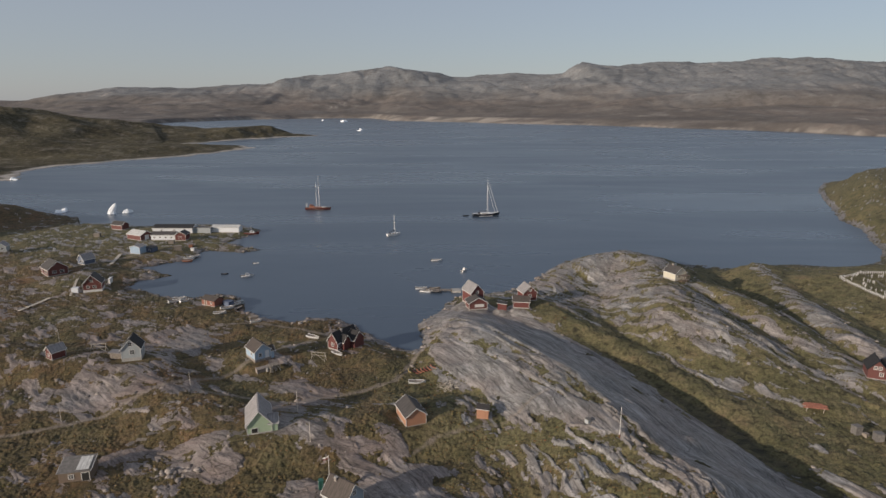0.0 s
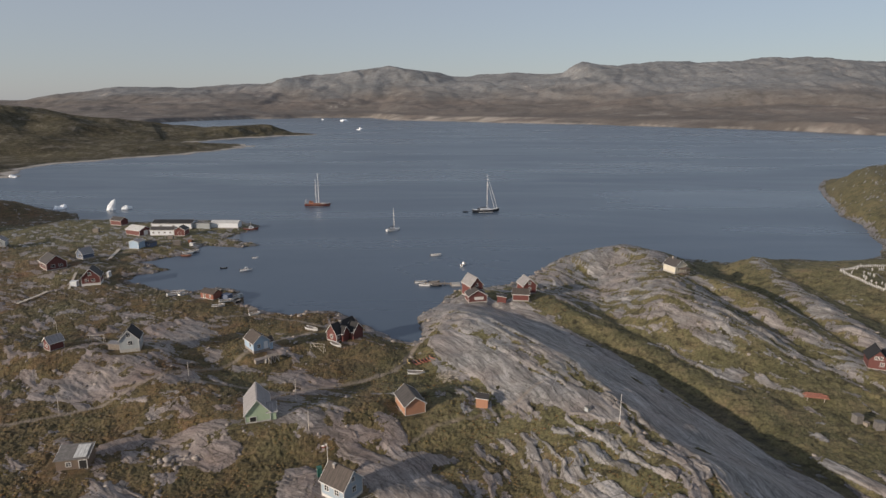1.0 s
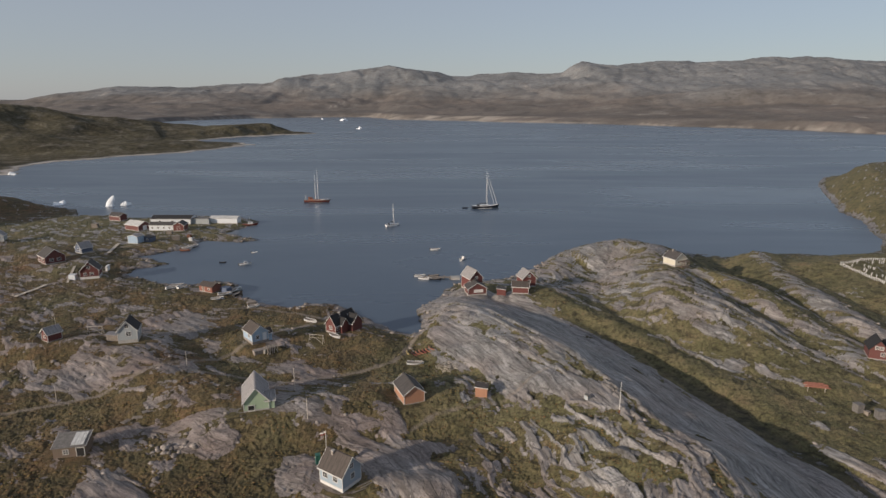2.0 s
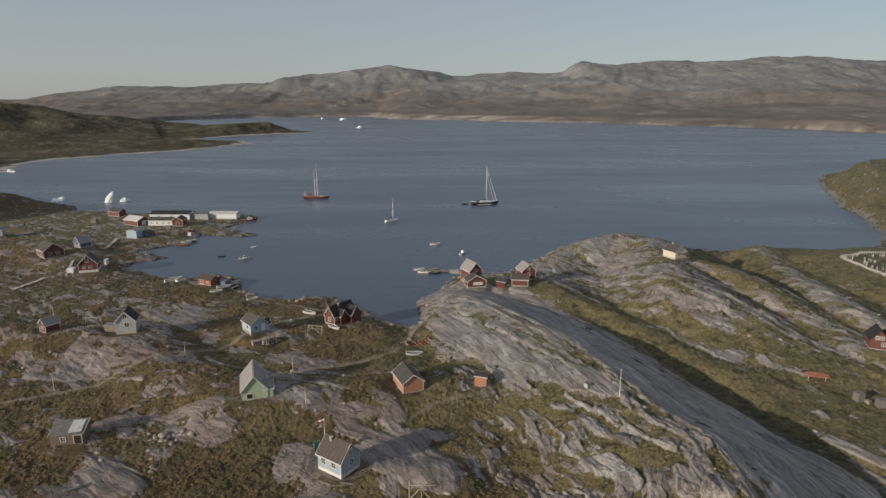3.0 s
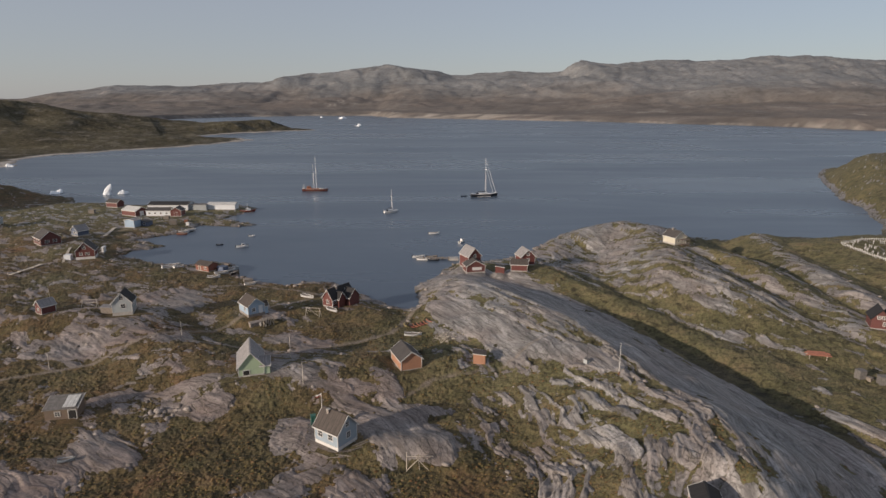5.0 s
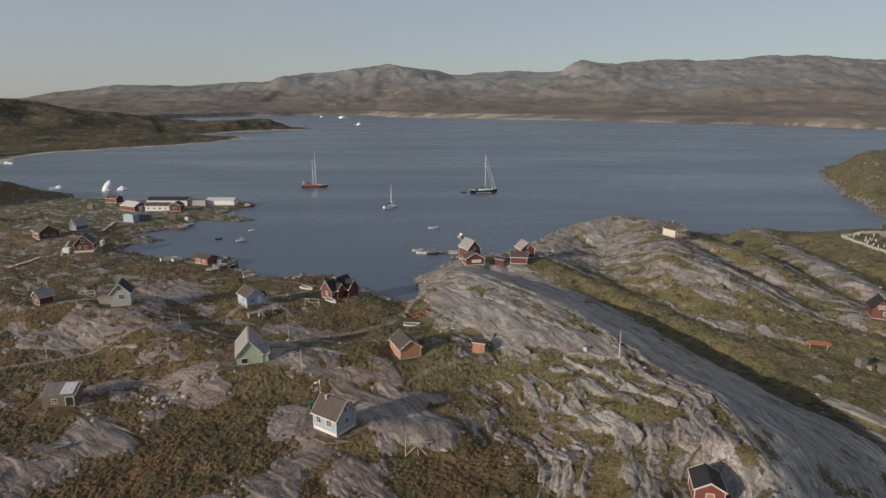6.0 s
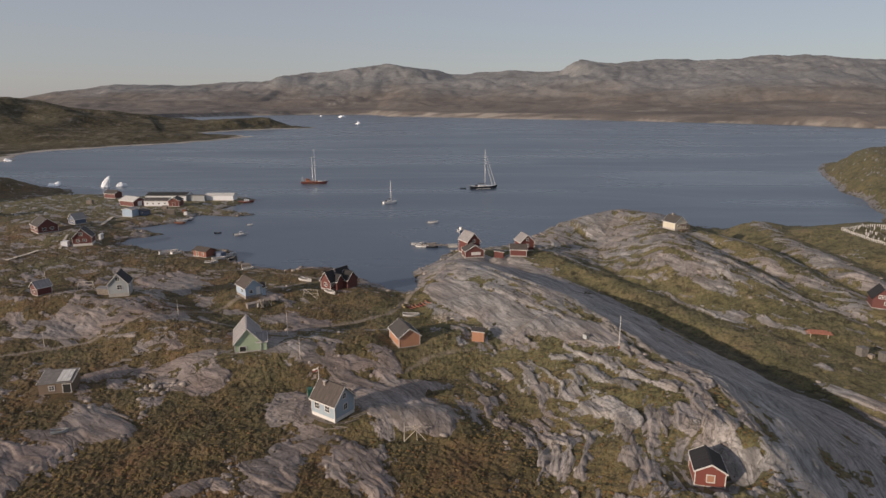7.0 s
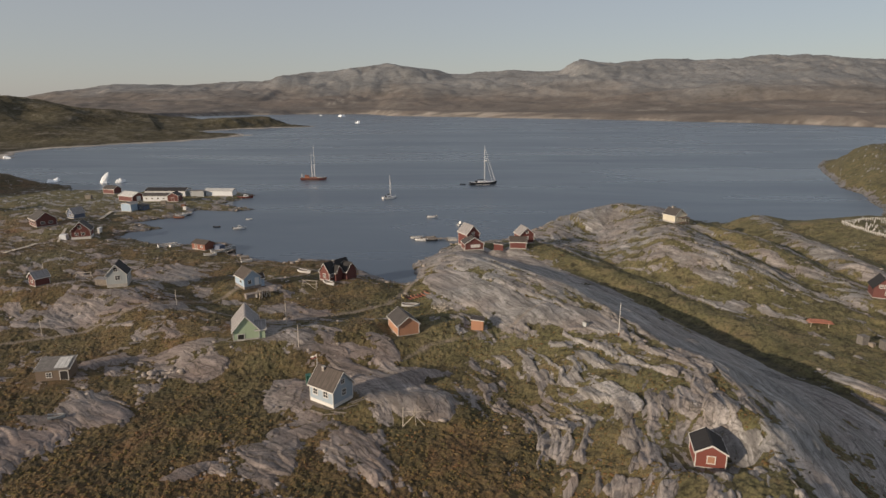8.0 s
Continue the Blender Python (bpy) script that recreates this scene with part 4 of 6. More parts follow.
def mountains(x, y):
    fx, fy = [p[0] for p in FAR_SHORE], [p[1] for p in FAR_SHORE]
    edge = np.interp(x, fx, fy) + 45 * fbm(x / 160, y / 160, 4, 93, 0.6)
    inland = y - edge
    q = np.clip(inland / (4650 - edge), 0, 1.2)
    drift = 260 * fbm(x / 700, y / 500, 3, 107) * smooth(0.97, 0.75, q)
    top = np.interp((x + drift) * 4650 / np.maximum(y, 3600), [p[0] for p in RIDGE], [p[1] for p in RIDGE])
    form = 0.06 * smooth(0, 0.05, q) + 0.16 * smooth(0.1, 0.5, q) + 0.78 * smooth(0.45, 1.0, q)
    z = 4 + top * form * np.where(q > 1, 1 - 0.5 * smooth(1, 1.15, q), 1)
    for pts, left, right in FAR_CRESTS:
        d, side, h = along_line(x, y, pts)
        d = np.clip(d + 60 * fbm(x / 400, y / 400, 3, 97), 0, None)
        z = np.maximum(z, h * (1 - smooth(0, 1, d / np.where(side > 0, left, right)) ** 0.9))
    r = fbm(x / 420, y / 300, 6, 95, 0.56)
    g = np.abs(fbm(x / 230, y / 330, 4, 99, 0.5))
    z = z + smooth(0, 500, inland) * (0.05 * z + 7) * r - smooth(100, 700, inland) * (0.03 * z + 3) * (1 - smooth(0, 0.35, g)) * smooth(1.0, 0.85, q)
    z = np.where(inland > 0, np.maximum(z, 1.5), np.maximum(inland * 0.1, -5))
    spit = smooth(-380, -200, x) * smooth(480, 300, x) * smooth(170, 90, inland)          # sandy flats about the river mouth
    return z, np.maximum(0.7 * smooth(18, 6, np.abs(inland - 6)) * smooth(-0.5, 0.3, fbm(x / 120, y / 120, 3, 103)), 0.7 * spit * smooth(-0.1, 0.2, fbm(x / 200, y / 60, 3, 101)))


xs = np.linspace(-4600, 4600, 620)
ys = spaced((960, 3200, 14), (3200, 4900, 22))
cx, cy = np.meshgrid(xs, ys)
cz, cshore = mountains(cx, cy)
ob = sheet("backdrop_mountains", cx, cy, cz, HILLS, shore=cshore * 0.8)
tagged(ob, "long brown and grey tundra mountains along the far shore", "mountains", kind="structure")


# ================= buildings =================
def site(key):
    return SITES[key][:3]


gable_house(*site("white"), 55, 4.6, 5.4, 3.1, 2.45, ICEBLUE, BROWNR, "small pale blue-grey timber house with a brown roof and white base", 0.6, base=TRIM, openings=[
    ("s", 0.2, 1.5, 0.8, 1.0), ("s", 0.0, 3.6, 0.7, 0.8), ("w", 1.0, 1.5, 0.95, 1.0), ("w", -1.4, 1.5, 0.95, 1.0)], chimney=(-0.4, 1.2, 0.6))
gable_house(*site("orange"), 22, 4.6, 6.8, 2.4, 1.7, ORANGE, FELT, "orange timber outbuilding with a dark felt roof", 0.2, openings=[("n", 0, 0.2, 1.0, 1.9, "door", ORANGE)])
flat_house(*site("hut"), -8, 2.6, 2.5, 2.3, ORANGE, BROWNR, "small orange timber hut with a flat roof", 0.2, "hut", "hut")
gable_house(*site("mint"), 18, 5.0, 8.6, 2.1, 2.9, MINT, GREYR, "mint green timber house with a steep pale grey roof", 0.3, openings=[
    ("s", -1.0, 0.1, 1.2, 1.2, "door", DARK)], wing=[("e", -2.7, 3.0, 1.8, 2.0, 1.3)])
gable_house(*site("grey"), 16, 4.8, 5.2, 3.5, 2.6, GREYP, BLACKR, "grey timber house with a black roof and white windows", 0.9, openings=[
    ("s", 0.3, 2.0, 1.1, 1.1), ("s", 0.0, 4.3, 0.9, 1.0), ("e", 0.0, 2.0, 0.9, 1.0)])
gable_house(*site("red_small"), -32, 3.2, 3.6, 2.3, 1.4, RED, GREYR, "small red shed with a grey felt roof", 0.2, name="shed", category="shed", openings=[("s", 0, 0.9, 0.7, 0.7)])
gable_house(*site("blue"), 40, 4.6, 6.0, 3.0, 1.9, BLUE, BROWNR, "light blue timber house with a brown roof, on a stone base", 0.7, openings=[
    ("s", -0.8, 1.4, 0.8, 0.9), ("w", 0.8, 1.5, 0.8, 0.9), ("s", 1.2, 0.8, 0.9, 1.9, "door", WHITE)], base=STONE, wing=[("e", -1.7, 2.0, 1.7, 2.3, 1.0)])
gable_house(*site("red_mid"), -35, 3.8, 8.6, 2.6, 2.5, RED, BLACKR, "red timber house with a black roof and white gable trim", 0.4, openings=[
    ("s", 0, 1.1, 0.9, 1.0), ("e", -3.4, 1.1, 0.8, 0.9)], wing=[("e", -1.4, 2.6, 1.6, 2.5, 1.7), ("e", 2.2, 4.0, 3.0, 2.4, 2.2)], chimney=(0.3, -1.0, 0.7))
gable_house(*site("red_long"), 48, 7.4, 9.4, 3.0, 2.8, RED, FELT, "long red timber house with a dark roof", 0.4, openings=[
    ("s", -1.4, 1.2, 1.3, 1.0), ("s", 1.4, 1.2, 1.3, 1.0), ("w", 2.5, 1.2, 1.2, 1.0), ("w", 0, 1.2, 1.2, 1.0), ("w", -3, 1.2, 1.2, 1.0)])
gable_house(*site("red_gable"), 20, 6.4, 6.6, 3.3, 3.2, RED, FELT, "red timber house with white gable trim and a white base", 0.9, base=TRIM, openings=[
    ("s", -0.2, 4.0, 1.0, 1.1), ("s", 0.8, 1.6, 1.1, 0.9), ("s", -1.4, 1.6, 0.9, 0.9)])
gable_house(*site("navy"), -30, 4.8, 5.0, 2.4, 2.2, NAVY, GREYR, "dark blue timber house with a grey roof", 0.4, openings=[("s", 0, 1.1, 0.8, 0.9), ("s", 1.4, 1.1, 0.6, 0.9)])
gable_house(*site("pale_blue"), -12, 5.2, 5.0, 3.5, 0.6, BLUE, GREYR, "pale blue timber storehouse with a low roof", 0.3, name="storehouse", category="storehouse")
gable_house(*site("factory"), 90, 9.0, 22.0, 3.0, 1.3, WHITE, BLACKR, "long white fish factory with a black roof, by the water", 0.4, name="factory", category="factory", openings=[
    ("w", u, 1.4, 1.0, 0.7) for u in (-6, 1, 7)])
gable_house(*site("red_roofed"), 62, 7.5, 11.0, 2.8, 1.8, RED, PALER, "red storehouse with a white sheet roof", 0.3, name="storehouse", category="storehouse", openings=[("s", 0, 0.3, 2.2, 2.2, "door", WHITE)])
gable_house(*site("office"), 90, 6.0, 12.5, 2.9, 1.2, WHITE, FELT, "low white timber building with a dark roof", 0.3, openings=[("w", u, 1.2, 0.9, 0.7) for u in (-4.5, -1.5, 1.5, 4.5)])
gable_house(*site("red_end"), 3, 5.4, 6.4, 3.2, 1.5, RED, FELT, "red timber storehouse with a dark roof", 0.3, name="storehouse", category="storehouse", openings=[("s", 0, 0.3, 1.4, 2.0, "door", RED)])
gable_house(*site("fish_hall"), 88, 6.0, 15.5, 2.9, 0.9, WHITE, PALER, "low hall with a broad pale sheet roof, on the quay", 0.3, name="hall", category="hall", trim=None)
flat_house(-135.2, 337.5, 1.5, 90, 7.0, 10.5, 3.0, GREYP, CRATE, "low grey storage shed between the factory and the hall", 0.5, trim=None, openings=[("s", 0, 0.1, 2.0, 2.0, "door", DARK)])
flat_house(-142.2, 290.0, 1.6, -12, 3.6, 4.0, 2.6, NAVY, FELT, "dark blue lean-to beside the pale blue storehouse", 0.5, trim=None, openings=[("s", 0.2, 0.9, 1.0, 0.8)])
gable_house(*site("red_far"), 70, 5.0, 8.0, 2.8, 1.6, RED, FELT, "dark red shed by the shore", 0.3, name="shed", category="shed")
gable_house(*site("boathouse"), 62, 4.2, 6.4, 2.2, 0.9, FADED, BROWNR, "weathered faded red boathouse on the shore", 0.2, trim=None, name="boathouse", category="boathouse", openings=[
    ("w", 1.6, 0.9, 0.8, 0.7), ("w", -1.2, 0.2, 0.9, 1.9, "door", BROWNW)])
gable_house(*site("quay_a"), 25, 4.8, 6.6, 4.8, 2.7, RED, GREYR, "red timber house with a pale grey roof, above the jetty", 0.5, openings=[("s", 0, 2.0, 0.9, 1.0), ("s", 0, 4.4, 0.8, 0.9)])
gable_house(*site("quay_b"), 12, 6.4, 5.0, 2.3, 1.9, RED, FELT, "red timber store with a white board on its gable", 0.3, openings=[("s", 0.4, 1.0, 3.0, 0.8, "window", TRIM, False)])
flat_house(*site("quay_c"), -10, 3.0, 2.8, 2.1, RED, FELT, "small dark red shed between larger stores", 0.3)
gable_house(*site("quay_d"), 82, 4.4, 5.4, 2.4, 1.3, RED, BROWNR, "red timber store with a brown roof", 0.3, name="storehouse", category="storehouse")
gable_house(*site("quay_e"), 14, 5.0, 5.6, 3.2, 2.3, RED, GREYR, "red timber house with a grey roof and white gable", 0.4, openings=[("s", 0, 1.6, 0.9, 0.9), ("s", 0, 3.6, 0.8, 0.8)])
gable_house(*site("cream"), 25, 5.0, 5.6, 2.7, 2.0, CREAM, FELT, "cream timber house with a dark roof, high on the rocks", 0.5, openings=[("s", -0.9, 1.2, 0.8, 0.9), ("s", 0.9, 1.2, 0.8, 0.9)], chimney=(0, 1.0, 0.6))
porch = thing("porch", 84.9, 206.6, 11.2, 25, "rough brown timber porch in front of the cream house", "porch")
part("deck", Geo().box(0, 0, 0.25, 3.6, 1.9, 0.12), BROWNW, porch)
for px in (-1.7, -0.5, 0.6, 1.7):
    part("post", Geo().box(px, -0.85, -0.5, 0.12, 0.12, 2.6), BROWNW, porch)
part("roof", Geo().box(0, 0, 2.1, 3.8, 2.0, 0.1), BROWNW, porch)
part("railing", Geo().box(0, -0.88, 0.9, 3.5, 0.07, 0.12), PALEWOOD, porch, "pale railing")
dish = thing("satellite_dish", 83.6, 212.4, 15.0, 205, "round white satellite dish on a short mast at the ridge", "satellite dish")
part("mast", Geo().tube((0, 0, -0.9), (0, 0, 0.6), 0.05, n=8), ALU, dish)
bowl = Geo()
for r, d in ((0.0, 0.0), (0.3, 0.04), (0.6, 0.18)):
    bowl.v += [(r * math.cos(2 * math.pi * k / 14), 0.12 + d, 0.7 + r * math.sin(2 * math.pi * k / 14)) for k in range(14)]
bowl.f = [(14 * r + k, 14 * r + (k + 1) % 14, 14 * r + 14 + (k + 1) % 14, 14 * r + 14 + k) for r in (0, 1) for k in range(14)]
part("bowl", bowl, TRIM, dish)
gable_house(*site("red_east"), -24, 3.9, 5.4, 2.6, 2.2, RED, BLACKR, "red timber house with a black roof and white windows", 0.15, trim=None, openings=[
    ("s", -0.5, 2.6, 0.6, 0.7), ("s", 0.5, 2.6, 0.6, 0.7), ("s", 0.9, 1.0, 0.7, 0.8)], wing=[("e", 0.4, 3.6, 2.4, 2.6, 1.7)])
gable_house(*site("red_hut"), -13, 3.6, 4.2, 2.1, 1.0, HUTRED, BLACKR, "small red hut with a black felt roof, on bare rock", 0.12, over=0.2, openings=[("s", 0.05, 0.7, 0.85, 0.9, "window", ORANGE, False)], name="hut", category="hut")
shed = flat_house(*site("shed"), -78, 4.0, 5.6, 2.9, BROWNW, CRATE, "weathered brown plank shed with a pale patched roof", 0.9, openings=[
    ("e", -0.6, 0.7, 0.8, 0.8), ("e", 1.9, 0.0, 1.3, 1.7, "door", DARK)], trim=TRIM)
part("roof_patch", Geo().box(0.1, 1.4, 2.64, 3.6, 2.2, 0.05, 0, 11.4), PALER, shed, "pale sheet patch on the roof")
gable_house(*site("grey_edge"), 20, 5.0, 5.6, 2.6, 1.8, GREYP, GREYR, "pale grey timber house at the edge of the village", 0.4, openings=[("s", 0.8, 1.2, 0.9, 0.9)])
flat_house(*site("lean_to"), 4, 3.0, 2.2, 2.0, WOOD, GREYR, "low grey plank lean-to beside the grey house", 0.3, trim=None)


# ================= boats =================
def hull_geo(length, beam, high, low=0.35, stern=0.75, sheer=0.35):
    """A hull along x, bow at +x, afloat at z = 0, with the deck closed."""
    g, rings, n = Geo(), [], 12
    for k in range(n + 1):
        s = k / n
        half = beam / 2 * (stern + (1 - stern) * math.sin(min(1, s / 0.45) * math.pi / 2)) * (1 - max(0, (s - 0.45) / 0.55) ** 2.2)
        half = max(half, 0.02)
        top = high * (1 + sheer * (2 * s - 0.9) ** 2)
        x = length * (s - 0.5)
        lean = 0.06 * length * max(0, (s - 0.7) / 0.3) ** 2
        rings.append([(x + lean, -half, top), (x + lean * 0.5, -half * 0.88, top * 0.35), (x, -half * 0.45, -low), (x, half * 0.45, -low), (x + lean * 0.5, half * 0.88, top * 0.35), (x + lean, half, top)])
    verts = [p for r in rings for p in r]
    faces = [(6 * k + j, 6 * k + 6 + j, 6 * k + 7 + j, 6 * k + 1 + j) for k in range(n) for j in range(5)]
    faces += [tuple(range(6)), tuple(range(6 * n, 6 * n + 6))[::-1]]
    g.put(verts, faces)
    return g, rings


def deck_geo(rings, drop=0.06, inset=0.93):
    g = Geo()
    rows = [((r[0][0], r[0][1] * inset, r[0][2] - drop), (r[5][0], r[5][1] * inset, r[5][2] - drop)) for r in rings]
    verts = [p for (a, b) in rows for p in (a, b, (b[0], b[1], b[2] - 0.05), (a[0], a[1], a[2] - 0.05))]
    n = len(rows)
    g.put(verts, [(4 * k + j, 4 * k + (j + 1) % 4, 4 * k + 4 + (j + 1) % 4, 4 * k + 4 + j) for k in range(n - 1) for j in range(4)] + [(3, 2, 1, 0), (4 * n - 4, 4 * n - 3, 4 * n - 2, 4 * n - 1)])
    return g


def cabin_geo(x0, x1, w, z, h, nose=0.5):
    g = Geo()
    g.put([(x0, -w / 2, z), (x1, -w * 0.36, z), (x1, w * 0.36, z), (x0, w / 2, z), (x0 + 0.1, -w * 0.43, z + h), (x1 - nose, -w * 0.3, z + h * 0.85), (x1 - nose, w * 0.3, z + h * 0.85), (x0 + 0.1, w * 0.43, z + h)],
          [(3, 2, 1, 0), (4, 5, 6, 7), (0, 1, 5, 4), (1, 2, 6, 5), (2, 3, 7, 6), (3, 0, 4, 7)])
    return g


def sailboat(x, y, turn, length, beam, high, hull, deck, cabin, masts, label, stays=(), boom=True):
    b = thing("sailboat", x, y, 0, turn, label, "sailboat")
    g, rings = hull_geo(length, beam, high)
    h = part("hull", g, hull, b, soft=False)
    part("deck", deck_geo(rings, -0.02, 0.97), deck, b)
    part("waterline_stripe", Geo().box(-0.02 * length, 0, 0.0, length * 0.55, beam * 0.93, 0.12), deck, h)
    c = part("cabin", cabin_geo(-length * 0.22, length * 0.20, beam * 0.62, high, 0.75), cabin, b)
    part("cabin_window", Geo().box(-length * 0.03, 0, high + 0.25, length * 0.26, beam * 0.585, 0.22), GLASS, c, "dark cabin window")
    part("spray_hood", cabin_geo(-length * 0.30, -length * 0.18, beam * 0.5, high + 0.05, 1.2, 0.8), HULLD, b, "dark canvas spray hood")
    for mx, tall, base in masts:
        m = part("mast", Geo().tube((mx, 0, base), (mx - 0.2, 0, tall), 0.17, 0.12, 8), ALU, b, "white mast")
        for f in (0.42, 0.70):
            part("spreader", Geo().tube((mx - 0.1, -beam * 0.32, tall * f), (mx - 0.1, beam * 0.32, tall * f), 0.04), ALU, m)
        for s in (-1, 1):
            part("shroud", Geo().tube((mx, s * beam * 0.45, high), (mx - 0.2, 0, tall * 0.96), 0.025, n=4), ALU, m)
        if boom:
            part("boom", Geo().tube((mx - 0.2, 0, base + 1.4), (mx - length * 0.30, 0, base + 1.5), 0.09, n=6), ALU, m)
            part("furled_sail", Geo().tube((mx - 0.3, 0, base + 1.62), (mx - length * 0.29, 0, base + 1.66), 0.30, 0.16, 7), HULLD, m, "dark sail cover on the boom")
    for a, c2, r in stays:
        part("furled_jib", Geo().tube(a, c2, r, r * 0.6, 6), HULLW, b, "white furled jib on its stay")
    for sx in (-0.46, -0.30, -0.12, 0.06, 0.24, 0.40):
        k = min(12, max(0, round((sx + 0.5) * 12)))
        for s in (0, 5):
            px, py, pz = rings[k][s]
            part("stanchion", Geo().tube((px, py * 0.96, pz), (px, py * 0.96, pz + 0.7), 0.025, n=4), ALU, b)
    part("pulpit", Geo().rail([(length * 0.44, -0.5, high + 1.0), (length * 0.5, 0, high + 1.15), (length * 0.44, 0.5, high + 1.0)], 0.03), ALU, b, "bow rail")
    return b


def skiff(x, y, z, turn, length, label, hull=HULLW, inside=WOOD, motor=True, cabin=False, tip=0.0, roll=0.0, name="dinghy"):
    b = thing(name, x, y, z, turn, label, "boat")
    if tip or roll:
        b.matrix_basis = pose(x, y, z, roll, tip, turn)
    beam = length * 0.36
    g, rings = hull_geo(length, beam, length * 0.10 + 0.1, 0.2, 0.85, 0.5)
    part("hull", g, hull, b)
    part("floor", deck_geo(rings, 0.02, 0.80), inside, b)
    for s in (0, 5):
        part("gunwale", Geo().rail([r[s] for r in rings[:12]], 0.05), hull, b)
    part("thwart", Geo().box(-0.05 * length, 0, length * 0.09 + 0.1, 0.25, beam * 0.9, 0.05), inside, b)
    if motor:
        om = part("outboard_motor", Geo().box(-length * 0.52, 0, length * 0.1, 0.35, 0.3, 0.5), HULLD, b, "dark outboard motor")
        part("motor_leg", Geo().box(-length * 0.54, 0, -0.2, 0.14, 0.12, 0.2 + length * 0.1), HULLD, om)
    if cabin:
        c = part("cabin", cabin_geo(-length * 0.10, length * 0.25, beam * 0.7, length * 0.1 + 0.1, 1.1, 0.5), HULLW, b)
        part("cabin_window", Geo().box(length * 0.03, 0, length * 0.1 + 0.65, length * 0.2, beam * 0.63, 0.28), GLASS, c)
    return b


ketch = sailboat(-87.5, 421.7, 0, 17.0, 4.6, 1.3, KETCHRED, WOOD, ORANGEB, [(-0.6, 18.8, 1.3), (1.2, 23.6, 1.3)], "red-hulled expedition ketch with two tall white masts at anchor", boom=False)
wheel = part("wheelhouse", cabin_geo(-5.6, -2.6, 2.6, 1.3, 2.3, 0.3), ORANGEB, ketch, "orange wheelhouse")
part("wheelhouse_window", Geo().box(-4.2, 0, 2.6, 2.4, 2.15, 0.5), GLASS, wheel)
part("stern_gantry", Geo().rail([(-7.6, -1.4, 1.3), (-7.8, -1.3, 4.4), (-7.8, 1.3, 4.4), (-7.6, 1.4, 1.3)], 0.08), TRIM, ketch, "white stern gantry")
part("deck_locker", Geo().box(3.4, 0, 1.3, 1.8, 1.5, 0.7), TRIM, ketch, "white deck locker")
part("deck_locker", Geo().box(5.2, 0.4, 1.4, 0.9, 0.8, 0.6), TRIM, ketch, "white deck locker")
part("dark_bow_strake", Geo().box(6.6, 0, 0.9, 3.0, 1.5, 0.65), HULLD, ketch, "dark paint at the bow")
part("bowsprit", Geo().tube((8.4, 0, 1.7), (10.6, 0, 2.1), 0.11, 0.07), HULLD, ketch)
sailboat(28.3, 398.0, 14, 17.6, 4.6, 1.5, HULLD, HULLW, HULLW, [(1.2, 25.0, 1.5)], "dark-hulled yacht with a white deck and one mast at anchor",
         [((8.5, 0, 1.9), (1.1, 0, 23.8), 0.13), ((6.4, 0, 1.8), (1.1, 0, 20.0), 0.12)])
sailboat(-27.8, 336.0, 34, 8.2, 2.8, 0.9, HULLW, HULLW, HULLW, [(0.8, 12.6, 0.9)], "small white sloop at anchor in the bay")
skiff(-3.0, 278.4, 0.0, 8, 4.9, "white open skiff moored in the bay")
skiff(9.4, 260.5, 0.0, 60, 4.2, "small white motor boat with a low cabin", cabin=True)
skiff(-83.7, 251.0, 0.0, 22, 5.0, "white open skiff moored in the cove", cabin=True)
skiff(-94.4, 254.5, 0.0, 15, 2.6, "small dark dinghy on the water", HULLD)
skiff(-86.3, 272.8, 0.0, 10, 2.6, "small white dinghy on the water")
skiff(15.2, 397.0, 0.0, 5, 3.4, "dark rubber dinghy trailing behind a yacht", HULLD, DARK)
for bx, by, bt, bl, bm, btip in ((-98.0, 212.5, 40, 4.6, HULLW, 4), (-98.3, 216.9, 25, 4.8, HULLW, 0), (-94.8, 213.6, 60, 4.2, HULLW, 5), (-120.4, 280.1, 20, 4.8, HULLW, 3), (-118.5, 283.1, 35, 4.5, HULLW, 0), (-119.6, 276.1, 5, 4.4, ORANGEB, 4),
                                (-76.8, 206.2, 30, 4.6, HULLW, 4), (-75.4, 210.6, 55, 4.8, HULLW, 0), (-72.9, 207.0, 75, 4.0, HULLD, 4), (-77.4, 200.6, 15, 4.2, HULLW, -3), (-62.4, 192.4, 30, 3.6, HULLW, 0), (-61.0, 89.0, 30, 2.4, GREYP, 6),
                                (-6.7, 145.1, 8, 4.2, HULLW, 3), (-40.0, 176.0, -20, 4.0, HULLW, 4), (-30.0, 161.8, -35, 3.6, HULLW, 4)):
    skiff(bx, by, max(ground_at(bx, by), 0.0) + 0.22, bt, bl, "open boat drawn up on the ground near the shore", bm, WOOD, False, False, btip, 6)
# red work boat at the end of the quay
wb = skiff(-108.5, 338.0, 0.0, 12, 8.0, "red work boat with a white wheelhouse at the quay", HULLR, WOOD, False, True, name="work_boat")
part("mast", Geo().tube((0.2, 0, 1.6), (0.2, 0, 5.0), 0.06), ALU, wb, "thin white mast")


